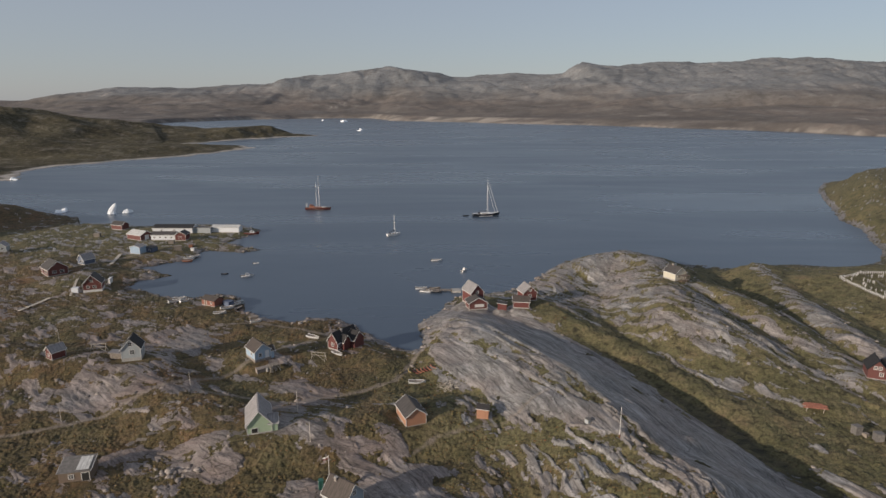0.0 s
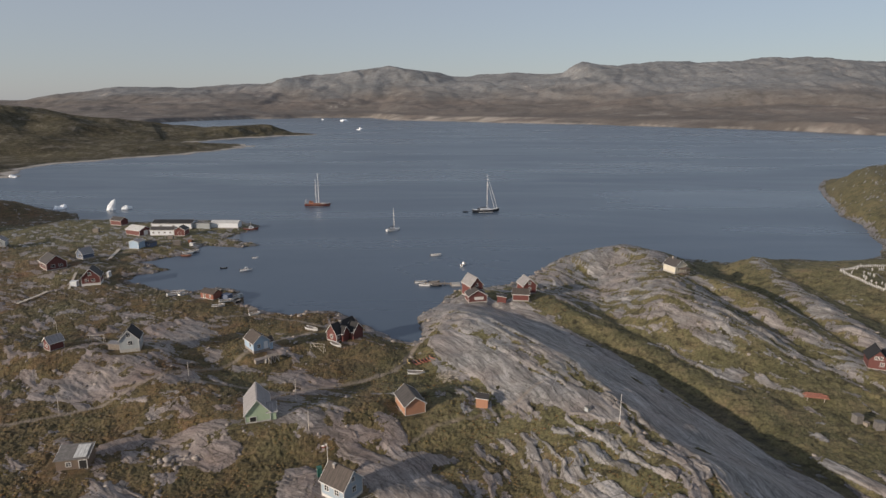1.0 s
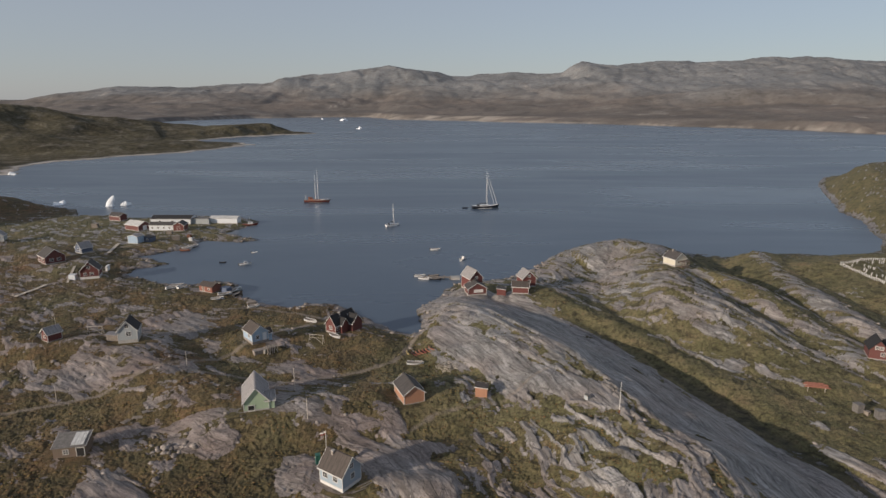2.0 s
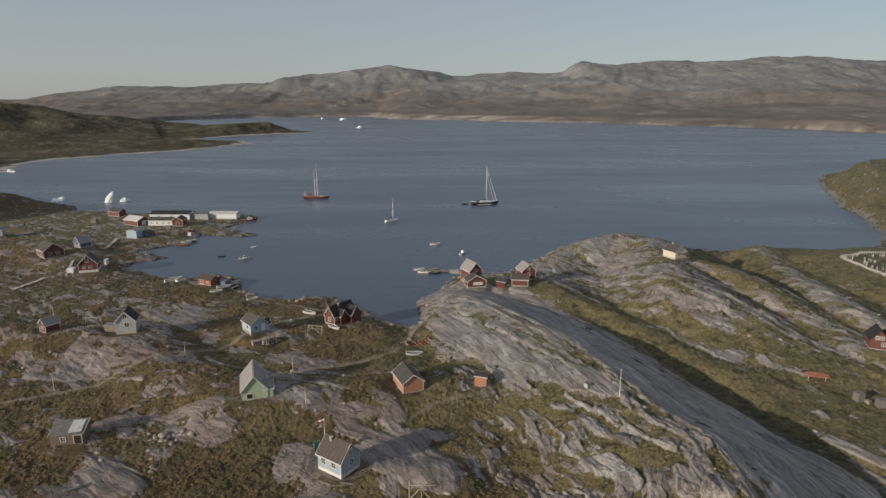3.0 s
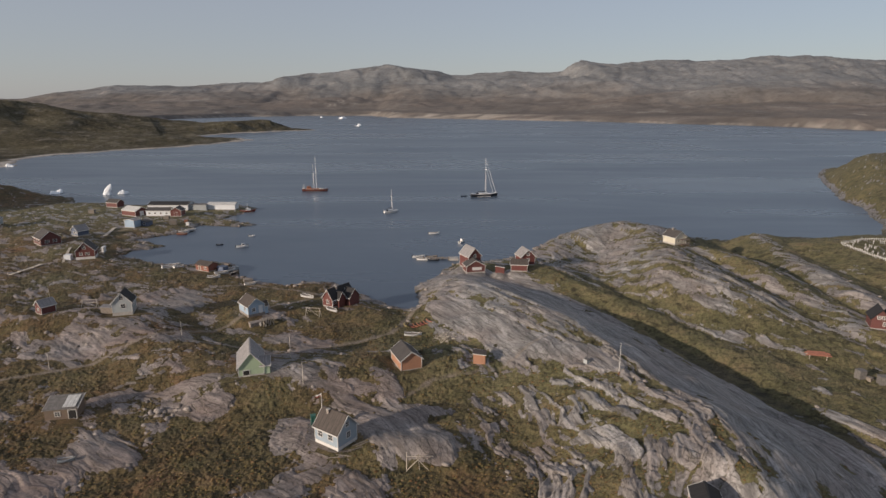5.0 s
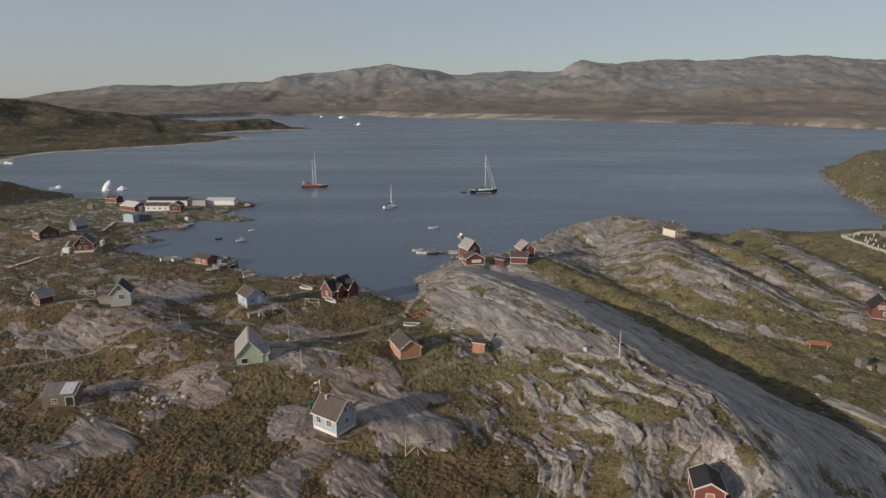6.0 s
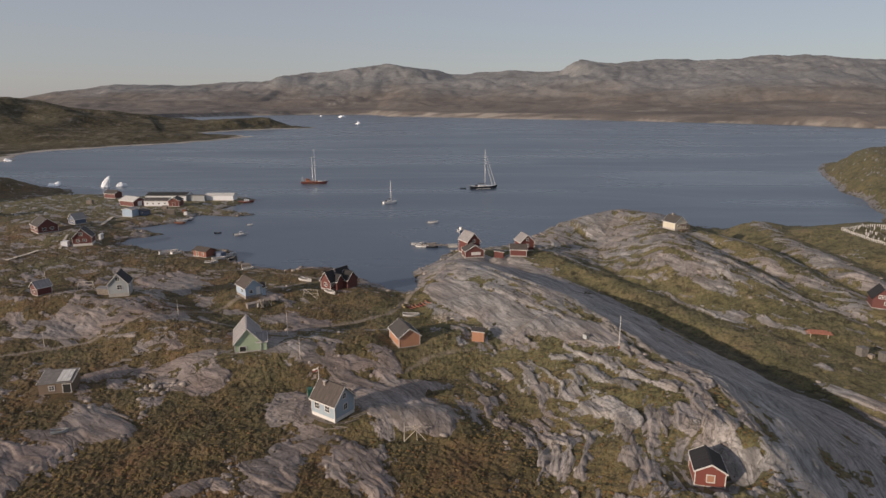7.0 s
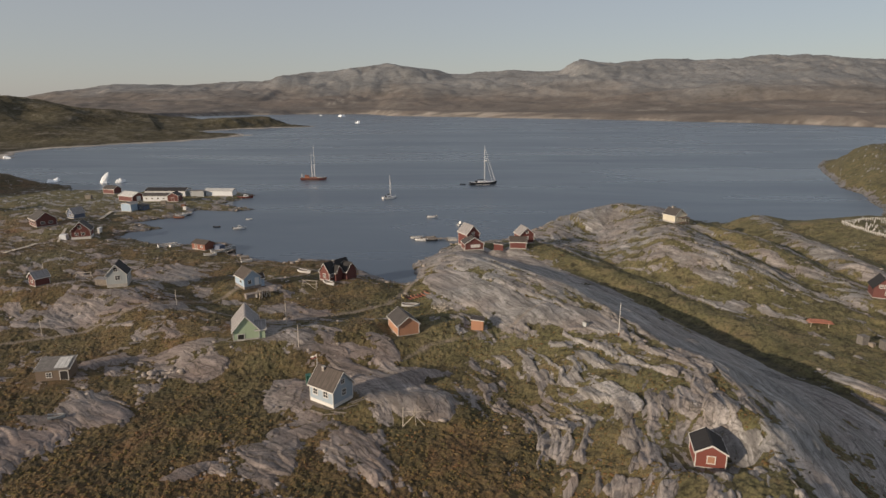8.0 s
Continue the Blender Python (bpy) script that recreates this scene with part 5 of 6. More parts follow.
def kayak(x, y, z, turn, colour, label):
    k = thing("kayak", x, y, z, turn, label, "kayak", "kayaks lying in a row")
    g, n = Geo(), 10
    rings = []
    for j in range(n + 1):
        s = j / n
        r = 0.34 * max(0.06, math.sin(math.pi * s)) ** 0.75
        lift = 0.25 * (2 * s - 1) ** 4
        rings.append([(3.1 * (s - 0.5), r * math.cos(a), 0.22 + lift + r * 0.6 * math.sin(a)) for a in (0, 1.05, 2.09, 3.14, 4.19, 5.24)])
    g.put([p for r in rings for p in r], [(6 * a + b, 6 * a + (b + 1) % 6, 6 * a + 6 + (b + 1) % 6, 6 * a + 6 + b) for a in range(n) for b in range(6)] + [tuple(range(6)), tuple(range(6 * n, 6 * n + 6))])
    part("hull", g, colour, k, soft=True)
    part("cockpit", Geo().box(0, 0, 0.40, 0.8, 0.42, 0.08), DARK, k, "dark cockpit rim")
    return k


for kx, ky, kt, km, kl in ((-11.0, 151.2, 72, YELLOWB, "pale yellow"), (-8.9, 151.6, 106, YELLOWB, "pale yellow"), (-7.2, 151.6, 128, HULLR, "red"), (-6.3, 151.8, 124, ORANGEB, "orange"),
                           (-5.4, 152.0, 120, ORANGEB, "orange"), (-4.5, 152.0, 118, HULLR, "red"), (-3.6, 152.1, 122, ORANGEB, "orange"), (-2.7, 152.4, 126, ORANGEB, "orange")):
    kayak(kx, ky, ground_at(kx, ky), kt, km, kl + " kayak lying on the grass in a row")


# ================= ice =================
def ice_fin(x, y, turn, label):
    """A steep fin of ice, thick at the water and thin at its ragged top."""
    ob = thing("iceberg", x, y, -0.3, turn, label, "iceberg")
    rows = [(0.0, -3.6, 1.9, 2.2), (0.14, -3.4, 1.8, 2.0), (0.3, -3.0, 2.0, 1.6), (0.45, -2.4, 2.3, 1.3), (0.6, -1.6, 2.5, 1.0), (0.74, -0.7, 2.6, 0.75), (0.86, 0.3, 2.6, 0.5), (0.95, 1.2, 2.5, 0.35), (1.0, 1.8, 2.3, 0.2)]
    g, n = Geo(), 14
    for f, left, right, half in rows:
        for k in range(n):
            a = 2 * math.pi * k / n
            jag = 1 + 0.16 * noise.noise(Vector((2.1 * math.cos(a), 2.1 * math.sin(a), 5 * f)))
            g.v.append(((left + right) / 2 + (right - left) / 2 * math.cos(a) * jag, half * math.sin(a) * jag, 7.4 * f))
    g.f = [(n * r + k, n * r + (k + 1) % n, n * r + n + (k + 1) % n, n * r + n + k) for r in range(len(rows) - 1) for k in range(n)]
    g.f += [tuple(range(n))[::-1], tuple(range(n * (len(rows) - 1), n * len(rows)))]
    part("ice", g, ICE, ob)
    return ob


def iceberg(x, y, w, d, h, seed, label):
    ob = thing("iceberg", x, y, -0.25 * h, seed * 40, label, "iceberg")
    bm = bmesh.new()
    bmesh.ops.create_icosphere(bm, subdivisions=3, radius=1)
    for v in bm.verts:
        c = v.co.copy()
        spike = noise.noise(Vector((c.x * 1.1 + seed, c.y * 1.1, c.z * 0.6))) * 0.45 + noise.noise(c * 3.1 + Vector((seed, 0, 0))) * 0.16 + noise.noise(c * 7 + Vector((seed, 0, 0))) * 0.05
        v.co = Vector((c.x * (1 + spike) * w / 2, c.y * (1 + spike) * d / 2, (max(c.z, -0.3) + 0.3) * max(0.25, 0.95 + 2.2 * spike - 0.55 * c.x) * h / 1.3))
    me = bpy.data.meshes.new("ice")
    bm.to_mesh(me)
    bm.free()
    me.materials.append(ICE)
    o = new("ice", me)
    o.parent = ob
    return ob


ice_fin(-221.5, 404, 12, "tall white fin-shaped iceberg with a sharp top, afloat")
iceberg(-213.5, 408, 6.0, 5, 2.6, 5, "low white slab of ice afloat")
iceberg(-260, 409, 12, 7, 2.8, 7, "low white iceberg afloat")
iceberg(-414, 588, 8, 6, 2.4, 9, "small growler of white ice near the cape")
iceberg(-403, 2549, 52, 30, 9, 11, "broad white iceberg far out on the fjord")
iceberg(-227, 1695, 15, 11, 6, 13, "small white iceberg far out on the fjord")
iceberg(-520, 2700, 12, 9, 6, 15, "small white iceberg far out on the fjord")


# ================= jetty and shore works =================
jet = thing("jetty", 4.2, 230.4, 0, 176, "short timber jetty with a concrete foot", "jetty")
for k in range(22):
    part("plank", Geo().box(0.3 + k * 0.5, 0.05 * (k % 3 - 1), 0.55, 0.44, 2.0, 0.09), WOOD, jet)
for k in range(5):
    for s in (-0.9, 0.9):
        part("pile", Geo().tube((0.8 + k * 2.5, s, -2.5), (0.8 + k * 2.5, s, 1.0), 0.13, n=7), WOOD, jet)
part("abutment", Geo().box(-1.2, 0.2, -1.5, 3.4, 3.2, 2.3, 8), CONC, jet, "pale concrete abutment")
for bx, by, bt, bl, bm in ((-8.6, 233.4, 8, 4.6, HULLW), (-6.6, 229.4, -12, 4.8, HULLW), (-2.6, 228.6, -8, 4.4, HULLD), (-3.2, 233.4, 10, 4.2, WOOD)):
    skiff(bx, by, 0, bt, bl, "open boat moored at the timber jetty", bm)


def boardwalk(pts, wide, label):
    (ax, ay), (bx, by) = pts
    n = max(3, int(math.hypot(bx - ax, by - ay) / 1.1))
    ob = thing("boardwalk", ax, ay, 0, 0, label, "boardwalk")
    for k in range(n):
        f = k / (n - 1)
        x, y = ax + f * (bx - ax), ay + f * (by - ay)
        part("plank", Geo().box(x - ax, y - ay, ground_at(x, y) * 0.5 + 0.5 * (ground_at(ax, ay) + f * (ground_at(bx, by) - ground_at(ax, ay))) + 0.28, wide, 1.15, 0.14, math.degrees(math.atan2(by - ay, bx - ax)) - 90), PALEWOOD, ob)


boardwalk([(-146.8, 201.4), (-145.7, 215.1)], 1.2, "pale plank walkway over wet ground")
boardwalk([(-148.4, 264.0), (-154.0, 283.0)], 1.4, "pale plank walkway up to the storehouse")
boardwalk([(-139.9, 219.0), (-146.5, 235.0)], 0.9, "pale plank walkway beside a red house")


def box_thing(name, x, y, turn, sx, sy, sz, material, label, category, lid=None, sink=0.0):
    ob = thing(name, x, y, ground_at(x, y) - sink, turn, label, category)
    part("body", Geo().box(0, 0, 0, sx, sy, sz), material, ob)
    part("lid", Geo().box(0, 0, sz + 0.004, sx + 0.12, sy + 0.12, 0.1), lid or material, ob)
    for s in (-1, 1):
        part("batten", Geo().box(s * sx * 0.42, -sy / 2 - 0.02, 0.05, 0.1, 0.06, sz - 0.1), lid or material, ob)
    return ob


for k, (bx, by, bt, sx, sy, sz, bm) in enumerate(((-186.8, 322.5, 8, 3.0, 2.4, 2.0, WOOD), (-140.5, 308.0, 10, 2.6, 2.2, 1.8, WOOD), (-131.0, 293.5, 20, 3.6, 2.6, 2.2, WOOD), (-124.5, 295.0, 5, 1.6, 1.2, 1.5, HULLW),
                                                  (-139.9, 222.6, 6, 2.4, 2.0, 1.9, WHITE), (-63.5, 193.8, 25, 2.6, 2.0, 1.5, WOOD), (-134.2, 236.5, 10, 0.8, 3.0, 2.0, HULLW), (-77.5, 209.8, 62, 2.4, 3.0, 1.9, NAVY), (-74.2, 213.4, 40, 1.8, 1.6, 1.2, GREYP),
                                                  (-128.0, 302.0, 0, 1.8, 1.6, 1.4, RUSTY))):
    box_thing("storage_box", bx, by, bt, sx, sy, sz, bm, "plank storage box standing near the shore" if bm is WOOD else "painted storage box standing near the shore", "box", sink=0.15)
box_thing("dog_kennel", 90.9, 121.0, 10, 1.7, 1.5, 1.9, CRATE, "grey plywood box standing on the grass", "kennel", CRATE, 0.15)
box_thing("dog_kennel", 93.6, 118.0, -8, 1.7, 1.5, 1.8, CRATE, "grey plywood box standing on the grass", "kennel", CRATE, 0.15)
box_thing("crate", 92.2, 119.9, 25, 0.9, 0.9, 0.8, WOOD, "small timber crate between two grey boxes", "crate", None, 0.1)
box_thing("crate", 29.6, 112.7, 30, 0.8, 1.0, 0.9, GREYP, "small pale box standing on the bare ridge", "crate", CRATE, 0.15)
box_thing("water_tank", -22.4, 99.2, 20, 0.8, 0.8, 1.9, GREENB, "dark green tank beside the white house", "tank", None, 0.1)
def platform(x, y, turn, label):
    """A rough plank landing on posts with lumber leaning about it."""
    z = ground_at(x, y)
    ob = thing("plank_landing", x, y, z, turn, label, "landing")
    rnd = random.Random(21)
    for k in range(7):
        part("plank", Geo().box(-1.35 + 0.45 * k, 0, 1.25 + 0.02 * (k % 2), 0.40, 2.2, 0.06), WOOD, ob)
    for px in (-1.4, 0, 1.4):
        for py in (-1.0, 1.0):
            part("post", Geo().tube((px, py, -0.5), (px, py, 1.25), 0.08), PALEWOOD, ob)
    for k in range(9):
        a = rnd.uniform(-1.7, 1.7)
        part("leaning_board", Geo().tube((a, -1.3 - rnd.uniform(0, 0.5), -0.15), (a + rnd.uniform(-0.7, 0.7), -0.9, rnd.uniform(1.0, 2.3)), 0.07, n=4), PALEWOOD if k % 2 else WOOD, ob)
    part("barrel", Geo().tube((-1.9, -0.4, -0.1), (-1.9, -0.4, 0.85), 0.33, n=12), CONC, ob, "grey barrel")
    return ob


platform(-45.6, 152.6, 38, "rough plank landing on posts below the blue house")
box_thing("stone_step", -48.4, 151.6, 35, 3.2, 1.6, 1.3, STONE, "grey stone steps below the blue house", "steps", STONE, 0.5)

# stack of boards on trestles
st = thing("timber_stack", 87.2, 130.6, ground_at(87.2, 130.6), -14, "stack of reddish boards on low trestles", "timber stack")
for k in range(8):
    part("board", Geo().box(0.12 * (k % 3), -1.2 + 0.34 * k, 0.78 + 0.05 * (k % 2), 5.4 - 0.55 * ((k * 5) % 4), 0.22, 0.14), BOARD, st)
for tx in (-1.9, 1.7):
    t = part("trestle", Geo().box(tx, 0, 0.62, 0.14, 3.0, 0.14), PALEWOOD, st, "pale timber trestle")
    for s in (-1.2, 1.2):
        part("leg", Geo().tube((tx, s, -0.2), (tx, s * 0.9, 0.66), 0.06), PALEWOOD, t)


def pole(x, y, tall, label, name="pole", r=0.08, flag=False, material=PALEWOOD, foot=False):
    ob = thing(name, x, y, ground_at(x, y), 0, label, "pole")
    part("shaft", Geo().tube((0, 0, -0.3), (0, 0, tall), r, r * 0.6, 8), material, ob)
    part("cap", Geo().tube((0, 0, tall), (0, 0, tall + 0.12), r * 0.9, r * 0.4, 8), material, ob)
    if foot:
        part("socket", Geo().box(0, 0, -0.2, 0.24, 0.24, 0.9), RUSTY, ob, "rust-red pole socket")
    if flag:
        g = Geo()
        n = 8
        top = [(-0.06 - 1.1 * k / n, 0.09 * math.sin(k * 1.2), tall - 0.1 - 0.05 * k) for k in range(n + 1)]
        for (a, b) in zip(top, top[1:]):
            g.put([a, b, (b[0], b[1], b[2] - 0.32), (a[0], a[1], a[2] - 0.32)], [(0, 1, 2, 3)])
        fl = part("flag", g, TRIM, ob, "red and white cloth flag")
        g2 = Geo()
        for (a, b) in zip(top, top[1:]):
            g2.put([(a[0], a[1], a[2] - 0.32), (b[0], b[1], b[2] - 0.32), (b[0], b[1], b[2] - 0.62), (a[0], a[1], a[2] - 0.62)], [(0, 1, 2, 3)])
        part("flag_lower_half", g2, HULLR, fl, "red lower half of the flag")
    return ob


pole(34.2, 106.3, 6.4, "white flagpole without a flag on the bare ridge", "flagpole", 0.07, False, TRIM, True)
pole(-32.5, 124.5, 5.2, "grey timber pole on bare rock")
pole(-27.2, 112.8, 4.6, "grey timber pole on bare rock")
pole(-86.1, 124.9, 3.4, "short timber post by the track")
pole(-21.9, 104.5, 4.6, "short flagpole with a red and white flag", "flagpole", 0.07, True, TRIM)
pole(-116, 173, 4.2, "grey timber pole among the rocks")
pole(-62, 138, 3.6, "short timber post by the track")


def rack(x, y, turn, length, tall, label):
    ob = thing("drying_rack", x, y, ground_at(x, y), turn, label, "drying rack")
    for u in (-length / 2, length / 2):
        part("upright", Geo().tube((u, -0.7, -0.3), (u * 0.94, 0.1, tall), 0.055), PALEWOOD, ob)
        part("upright", Geo().tube((u * 0.98, 0.8, -0.3), (u * 0.94, -0.1, tall), 0.055), PALEWOOD, ob)
    part("ridge_pole", Geo().tube((-length * 0.56, 0, tall - 0.1), (length * 0.54, 0.1, tall - 0.05), 0.06), PALEWOOD, ob)
    part("brace", Geo().tube((-length * 0.45, 0.1, tall), (length * 0.35, 0.5, -0.2), 0.05), PALEWOOD, ob)
    part("cross_pole", Geo().tube((-length * 0.5, 0.45, tall * 0.5), (length * 0.5, 0.40, tall * 0.55), 0.045), PALEWOOD, ob)


rk = thing("drying_rack", -3.2, 87.0, ground_at(-3.2, 87.0), 4, "leaning timber drying rack hung with dry twigs", "drying rack")
part("upright", Geo().tube((-1.75, 0, -0.3), (-1.7, 0.1, 3.1), 0.075), PALEWOOD, rk, "tall pale upright")
part("upright", Geo().tube((0.35, -0.3, -0.3), (0.1, 0.1, 2.7), 0.05), PALEWOOD, rk)
part("brace", Geo().tube((-1.7, -0.2, 0.0), (0.5, 0.1, 2.1), 0.055), PALEWOOD, rk)
part("brace", Geo().tube((-0.2, 0.1, 2.0), (2.0, -0.3, -0.3), 0.055), PALEWOOD, rk)
part("ridge_pole", Geo().tube((-1.8, 0.1, 2.3), (2.6, 0.5, 1.9), 0.05), PALEWOOD, rk)
rnd = random.Random(17)
for k in range(26):
    c = Vector((rnd.uniform(-1.4, 2.4), rnd.gauss(0.3, 0.35), rnd.uniform(1.5, 2.4)))
    w = Vector((rnd.uniform(-1, 1), rnd.uniform(-0.4, 0.4), rnd.uniform(-0.1, 0.9))).normalized() * rnd.uniform(0.3, 0.7)
    part("twig", Geo().tube(c - w, c + w, 0.028, 0.012, 4), WOOD, rk)
# loose planks in front of the pale house
for px, py, pt, pl in ((-12.6, 93.4, 38, 4.4), (-12.2, 92.8, 42, 3.8), (-12.9, 92.0, 33, 4.6), (-15.6, 90.2, -12, 2.6), (-17.2, 89.8, 8, 2.2), (-19.2, 90.4, -30, 2.4)):
    ob = thing("plank", px, py, ground_at(px, py), pt, "weathered grey plank lying on the rock", "plank", "planks in front of the pale house")
    part("board", Geo().box(0, 0, 0.02, pl, 0.22, 0.07), WOOD, ob)
    for s in (-0.3, 0.3):
        part("batten", Geo().box(s * pl, 0, -0.06, 0.12, 0.34, 0.08), WOOD, ob)
rack(-34.6, 158.4, -15, 4.2, 2.4, "timber beam rack near a red house")
rack(-96.5, 160, 5, 4.0, 2.2, "timber fish drying rack among the rocks")

# ladders and planks by the track
for lx, ly, lt in ((-66.1, 116.3, 60), (-62.7, 118.7, 35), (-64.2, 117.2, 10), (-58.5, 119.5, 70)):
    ob = thing("pallet", lx, ly, ground_at(lx, ly) + 0.05, lt, "grey timber pallet lying on the rock", "pallet", "pallets by the track")
    for k in range(5):
        part("slat", Geo().box(0, -0.5 + 0.25 * k, 0.14, 2.2, 0.18, 0.04), WOOD, ob)
    for s in (-0.9, 0, 0.9):
        part("bearer", Geo().box(s, 0, 0, 0.12, 1.2, 0.13), WOOD, ob)

# driftwood heap
dw = thing("driftwood_heap", 2.0, 141.5, ground_at(2.0, 141.5), 0, "tangled heap of grey driftwood and wire", "driftwood")
rnd = random.Random(5)
for k in range(70):
    a, e = rnd.uniform(0, 6.28), rnd.uniform(-0.2, 0.9)
    c = Vector((rnd.gauss(0, 1.4), rnd.gauss(0, 1.0), rnd.uniform(0.1, 0.9)))
    w = Vector((math.cos(a) * math.cos(e), math.sin(a) * math.cos(e), math.sin(e))) * rnd.uniform(0.5, 1.4)
    part("branch", Geo().tube(c - w, c + w, rnd.uniform(0.05, 0.11), 0.03, 5), PALEWOOD if k % 3 else WOOD, dw)

# ================= burial ground =================
def fence(pts, label):
    ob = thing("picket_fence", pts[0][0], pts[0][1], 0, 0, label, "fence")
    ox, oy = pts[0]
    for (ax, ay), (bx, by) in zip(pts, pts[1:]):
        n = int(math.hypot(bx - ax, by - ay) / 0.9)
        ang = math.degrees(math.atan2(by - ay, bx - ax))
        last = None
        for k in range(n + 1):
            x, y = ax + (bx - ax) * k / n, ay + (by - ay) * k / n
            z = ground_at(x, y)
            part("picket", Geo().box(x - ox, y - oy, z - 0.2, 0.30, 0.06, 1.25, ang), TRIM, ob)
            if last and k % 3 == 0:
                part("rail", Geo().tube(last, (x - ox, y - oy, z + 0.7), 0.06, n=4), TRIM, ob)
                last = (x - ox, y - oy, z + 0.7)
            if not last:
                last = (x - ox, y - oy, z + 0.7)
    return ob


fence([(147.6, 195.0), (147.9, 218.5), (160.0, 224.6), (178.0, 226.0)], "white picket fence round the burial ground")
fence([(147.6, 195.0), (160, 188.0), (176.0, 183.0)], "white picket fence round the burial ground")
rnd = random.Random(9)
first = None
for k in range(64):
    x, y = rnd.uniform(149.5, 176), rnd.uniform(192, 222)
    m = pose(x, y, ground_at(x, y) - 0.1, rnd.uniform(-4, 4), 0, rnd.uniform(-14, 14))
    if first is None:
        first = thing("grave_cross", x, y, ground_at(x, y), 0, "plain white wooden grave cross in the grass", "grave cross", "crosses in the burial ground")
        part("upright", Geo().box(0, 0, 0, 0.16, 0.08, 1.3), TRIM, first)
        part("crossbar", Geo().box(0, -0.01, 0.8, 0.75, 0.07, 0.15), TRIM, first)
    else:
        copy_thing(first, m)

# ================= loose stones and heath =================
def scattered(name, spots, sizes, heights, material, seed, label, flat=0.6, bury=0.25, kind_of="stones", rough=0.25):
    """Many small lumps in one mesh, each a shaken twelve-sided ball."""
    bm = bmesh.new()
    bmesh.ops.create_icosphere(bm, subdivisions=1, radius=1)
    ball = np.array([v.co[:] for v in bm.verts])
    tri = np.array([[v.index for v in f.verts] for f in bm.faces])
    bm.free()
    rng = np.random.default_rng(seed)
    n = len(spots)
    shape = ball[None] * (1 + rough * rng.normal(size=(n, len(ball), 1))) * sizes[:, None, None]
    shape[..., 0] *= rng.uniform(0.8, 1.5, (n, 1))
    shape[..., 2] *= flat * rng.uniform(0.7, 1.3, (n, 1))
    a = rng.uniform(0, 2 * np.pi, n)
    ca, sa = np.cos(a)[:, None], np.sin(a)[:, None]
    x = shape[..., 0] * ca - shape[..., 1] * sa + spots[:, None, 0]
    y = shape[..., 0] * sa + shape[..., 1] * ca + spots[:, None, 1]
    z = shape[..., 2] + (heights + (flat * (1 - bury) - flat) * sizes * 0.5)[:, None]
    co = np.stack([x, y, z], -1).reshape(-1, 3)
    faces = (tri[None] + (np.arange(n) * len(ball))[:, None, None]).reshape(-1, 3)
    me = bpy.data.meshes.new(name)
    me.vertices.add(len(co))
    me.vertices.foreach_set("co", co.ravel().astype(np.float32))
    me.loops.add(faces.size)
    me.loops.foreach_set("vertex_index", faces.ravel().astype(np.int32))
    me.polygons.add(len(faces))
    me.polygons.foreach_set("loop_start", np.arange(0, faces.size, 3, dtype=np.int32))
    me.update(calc_edges=True)
    me.materials.append(material)
    return tagged(new(name, me), label, kind_of, kind="stuff")


def shrub_mat():
    m, nt, b = node_mat("dwarf_shrub", 0.95)
    b.inputs["Specular IOR Level"].default_value = 0.1
    g = nt.nodes.new("ShaderNodeNewGeometry")
    col = ramp(nt, g.outputs["Random Per Island"], (0.0, (0.112, 0.098, 0.040)), (0.35, (0.156, 0.122, 0.053)), (0.65, (0.174, 0.118, 0.054)), (0.85, (0.172, 0.094, 0.048)), (1.0, (0.21, 0.165, 0.090)))
    n = noise_tex(nt, coords(nt), 6.0, 6, 0.75)
    col = mix(nt, ramp(nt, n, (0.34, grey(0.6)), (0.50, grey(0))), col, (0.070, 0.052, 0.027))
    nt.links.new(col, b.inputs["Base Color"])
    bump(nt, b, n, 1.0, 0.15)
    return m


def stone_mat():
    m, nt, b = node_mat("loose_stone", 0.9)
    g = nt.nodes.new("ShaderNodeNewGeometry")
    col = ramp(nt, g.outputs["Random Per Island"], (0.0, (0.15, 0.13, 0.12)), (0.5, (0.29, 0.25, 0.225)), (1.0, (0.44, 0.39, 0.355)))
    n = noise_tex(nt, coords(nt), 4.0, 6, 0.7)
    col = mix(nt, ramp(nt, n, (0.42, grey(0.6)), (0.6, grey(0))), col, (0.07, 0.065, 0.055))
    nt.links.new(col, b.inputs["Base Color"])
    bump(nt, b, n, 0.6, 0.08)
    return m


rng = np.random.default_rng(12)
spots = np.stack([rng.uniform(-125, 75, 100000), 62 + 150 * rng.uniform(0, 1, 100000) ** 1.5], -1)
spots = spots[np.abs(spots[:, 0]) < 0.76 * spots[:, 1] + 12]
sz, srock, spath = land(spots[:, 0], spots[:, 1])
clear = np.ones(len(spots), bool)
for px, py, r, pz in PADS:
    clear &= np.hypot(spots[:, 0] - px, spots[:, 1] - py) > r + 1.0
thick = 1.3 * fbm(spots[:, 0] / 5, spots[:, 1] / 5, 3, 111) + 0.5 * smooth(110, 70, spots[:, 1])
ok = (srock < 0.35) & (spath < 0.2) & clear & (sz > 0.5) & (thick > rng.uniform(-0.6, 0.7, len(spots)))
ok &= ~((spots[:, 0] > 40) & (spots[:, 1] > 95))
n_ok = int(ok.sum())
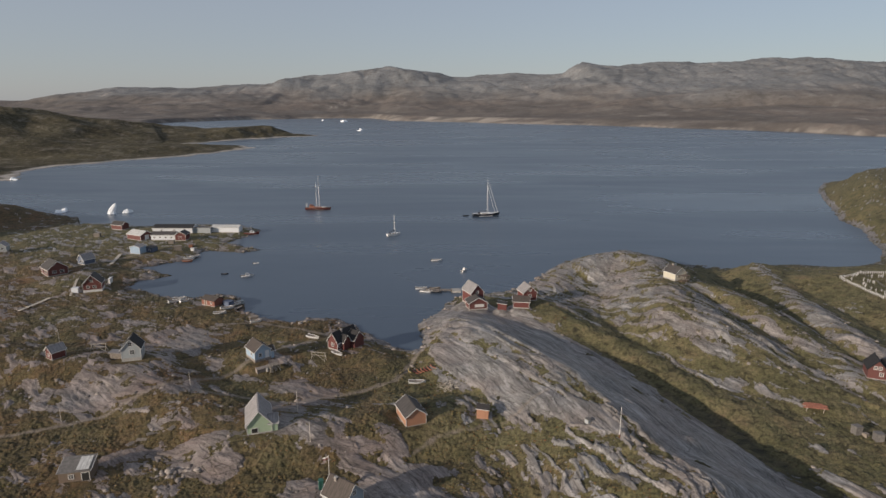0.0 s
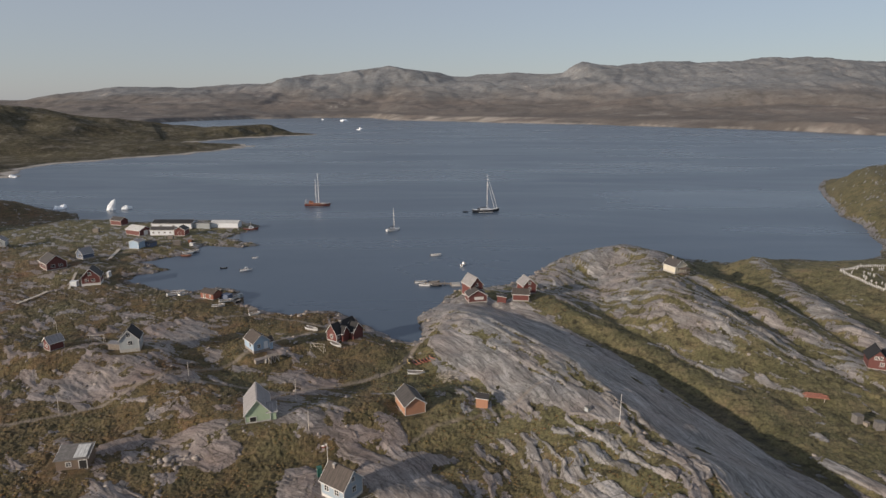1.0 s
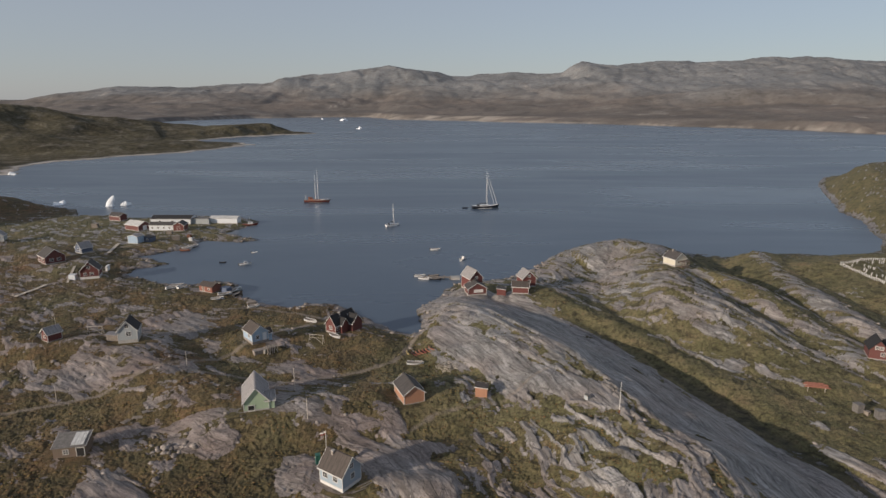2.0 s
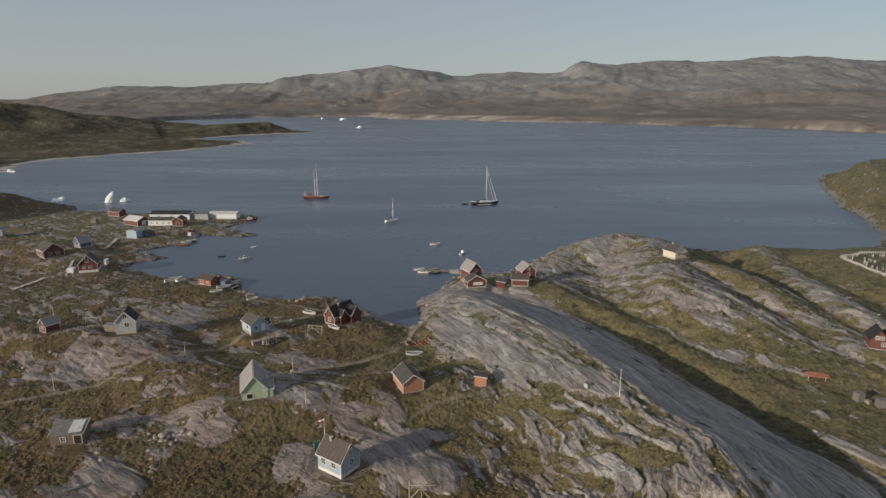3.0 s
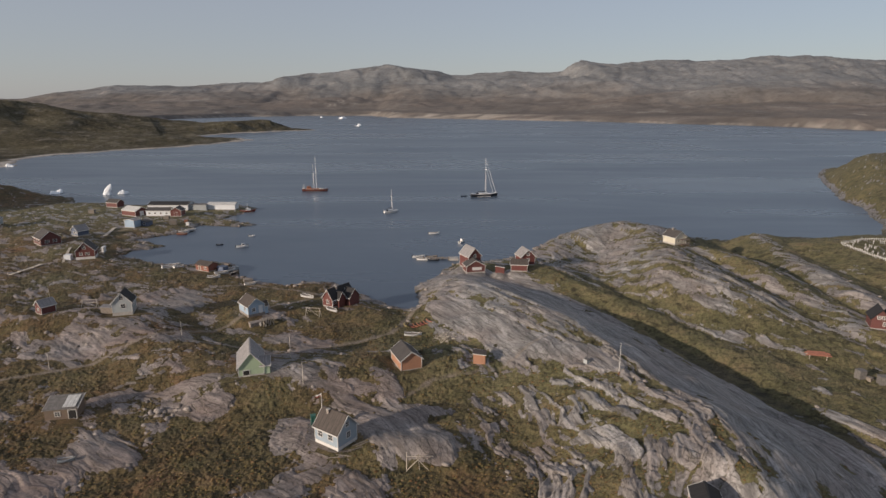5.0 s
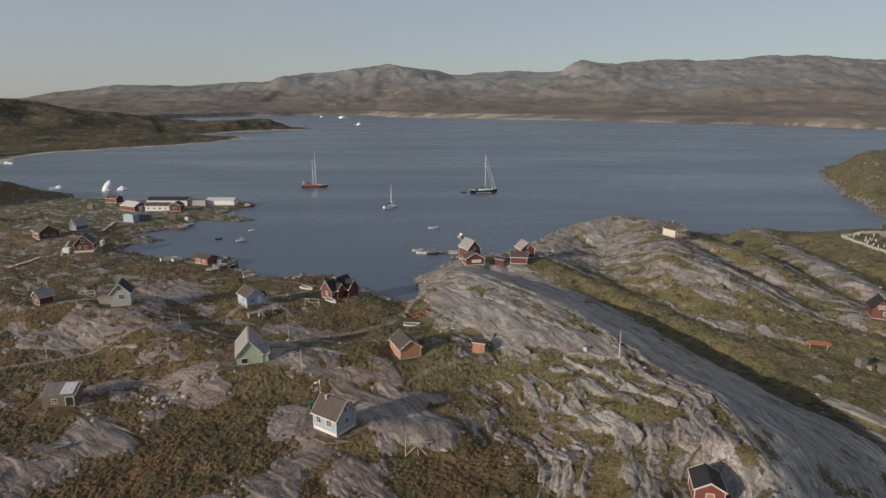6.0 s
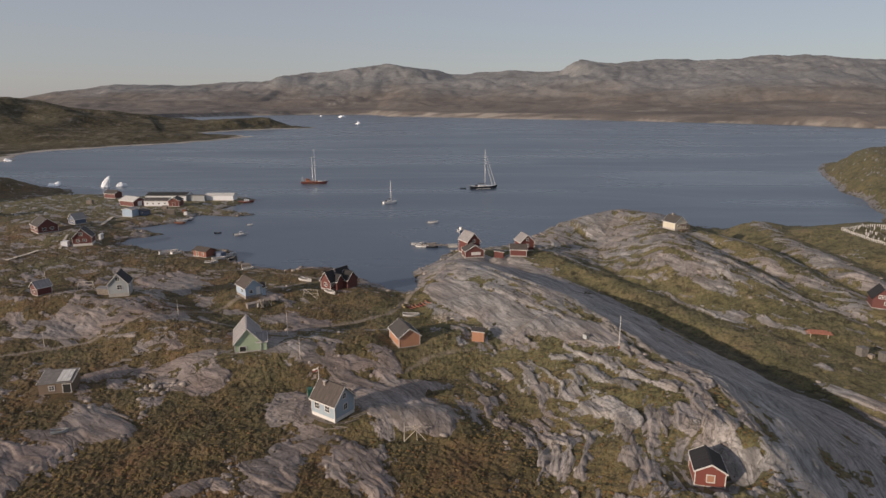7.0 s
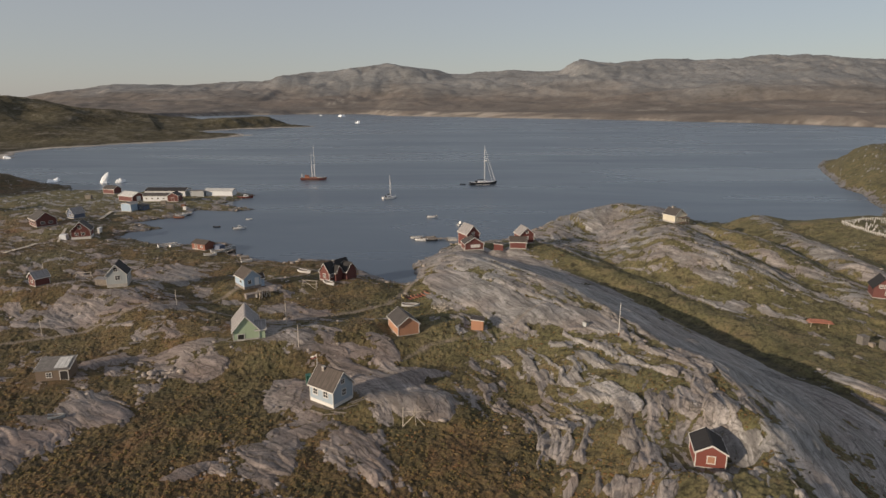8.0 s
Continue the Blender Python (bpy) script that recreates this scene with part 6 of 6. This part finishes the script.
scattered("heath_shrubs", spots[ok], 0.07 + 0.20 * rng.uniform(0, 1, n_ok) ** 2.2, sz[ok], shrub_mat(), 3, "low rusty and olive dwarf shrubs on the heath", 0.42, 0.3, "shrubs", 0.35)
spots = np.stack([rng.uniform(-180, 125, 20000), rng.uniform(62, 300, 20000)], -1)
sz, srock, spath = land(spots[:, 0], spots[:, 1])
clear = np.ones(len(spots), bool)
for px, py, r, pz in PADS:
    clear &= np.hypot(spots[:, 0] - px, spots[:, 1] - py) > r + 0.5
d1, s1, _ = along_line(spots[:, 0], spots[:, 1], CRESTS[0][0])
ok = (srock > 0.1) & (srock < 0.98) & clear & (sz > 0.3) & ~((s1 > 0) & (d1 < 24))
n_ok = int(ok.sum())
scattered("loose_boulders", spots[ok], 0.14 + 0.5 * rng.uniform(0, 1, n_ok) ** 3, sz[ok], stone_mat(), 4, "loose grey boulders lying about on the bare rock", 0.65, 0.3, "boulders", 0.22)

# heap of pale stones by the plank shed
spots = np.array([-52.0, 106.5]) + rng.normal(size=(26, 2)) * np.array([2.6, 0.7])
scattered("stone_heap", spots, rng.uniform(0.3, 0.75, 26), land(spots[:, 0], spots[:, 1])[0], stone_mat(), 5, "heap of pale rounded stones behind the plank shed", 0.7, 0.12, "stones", 0.2)

# rubble along the waterline
spots = np.stack([rng.uniform(-140, 60, 60000), rng.uniform(165, 350, 60000)], -1)
coast = inside_distance(spots[:, 0], spots[:, 1], SHORE)
spots = spots[(coast > -1.0) & (coast < 3.5)]
sz, srock, spath = land(spots[:, 0], spots[:, 1])
ok = (sz > -0.25) & (sz < 1.6) & (vnoise(spots[:, 0] / 5, spots[:, 1] / 5, 121) > 0.05) & (rng.uniform(0, 1, len(spots)) < 0.6)
n_ok = int(ok.sum())
scattered("shore_rubble", spots[ok], 0.14 + 0.8 * rng.uniform(0, 1, n_ok) ** 4, np.maximum(sz[ok], 0.0), stone_mat(), 8, "pale stones and rubble along the waterline", 0.6, 0.3, "stones", 0.22)
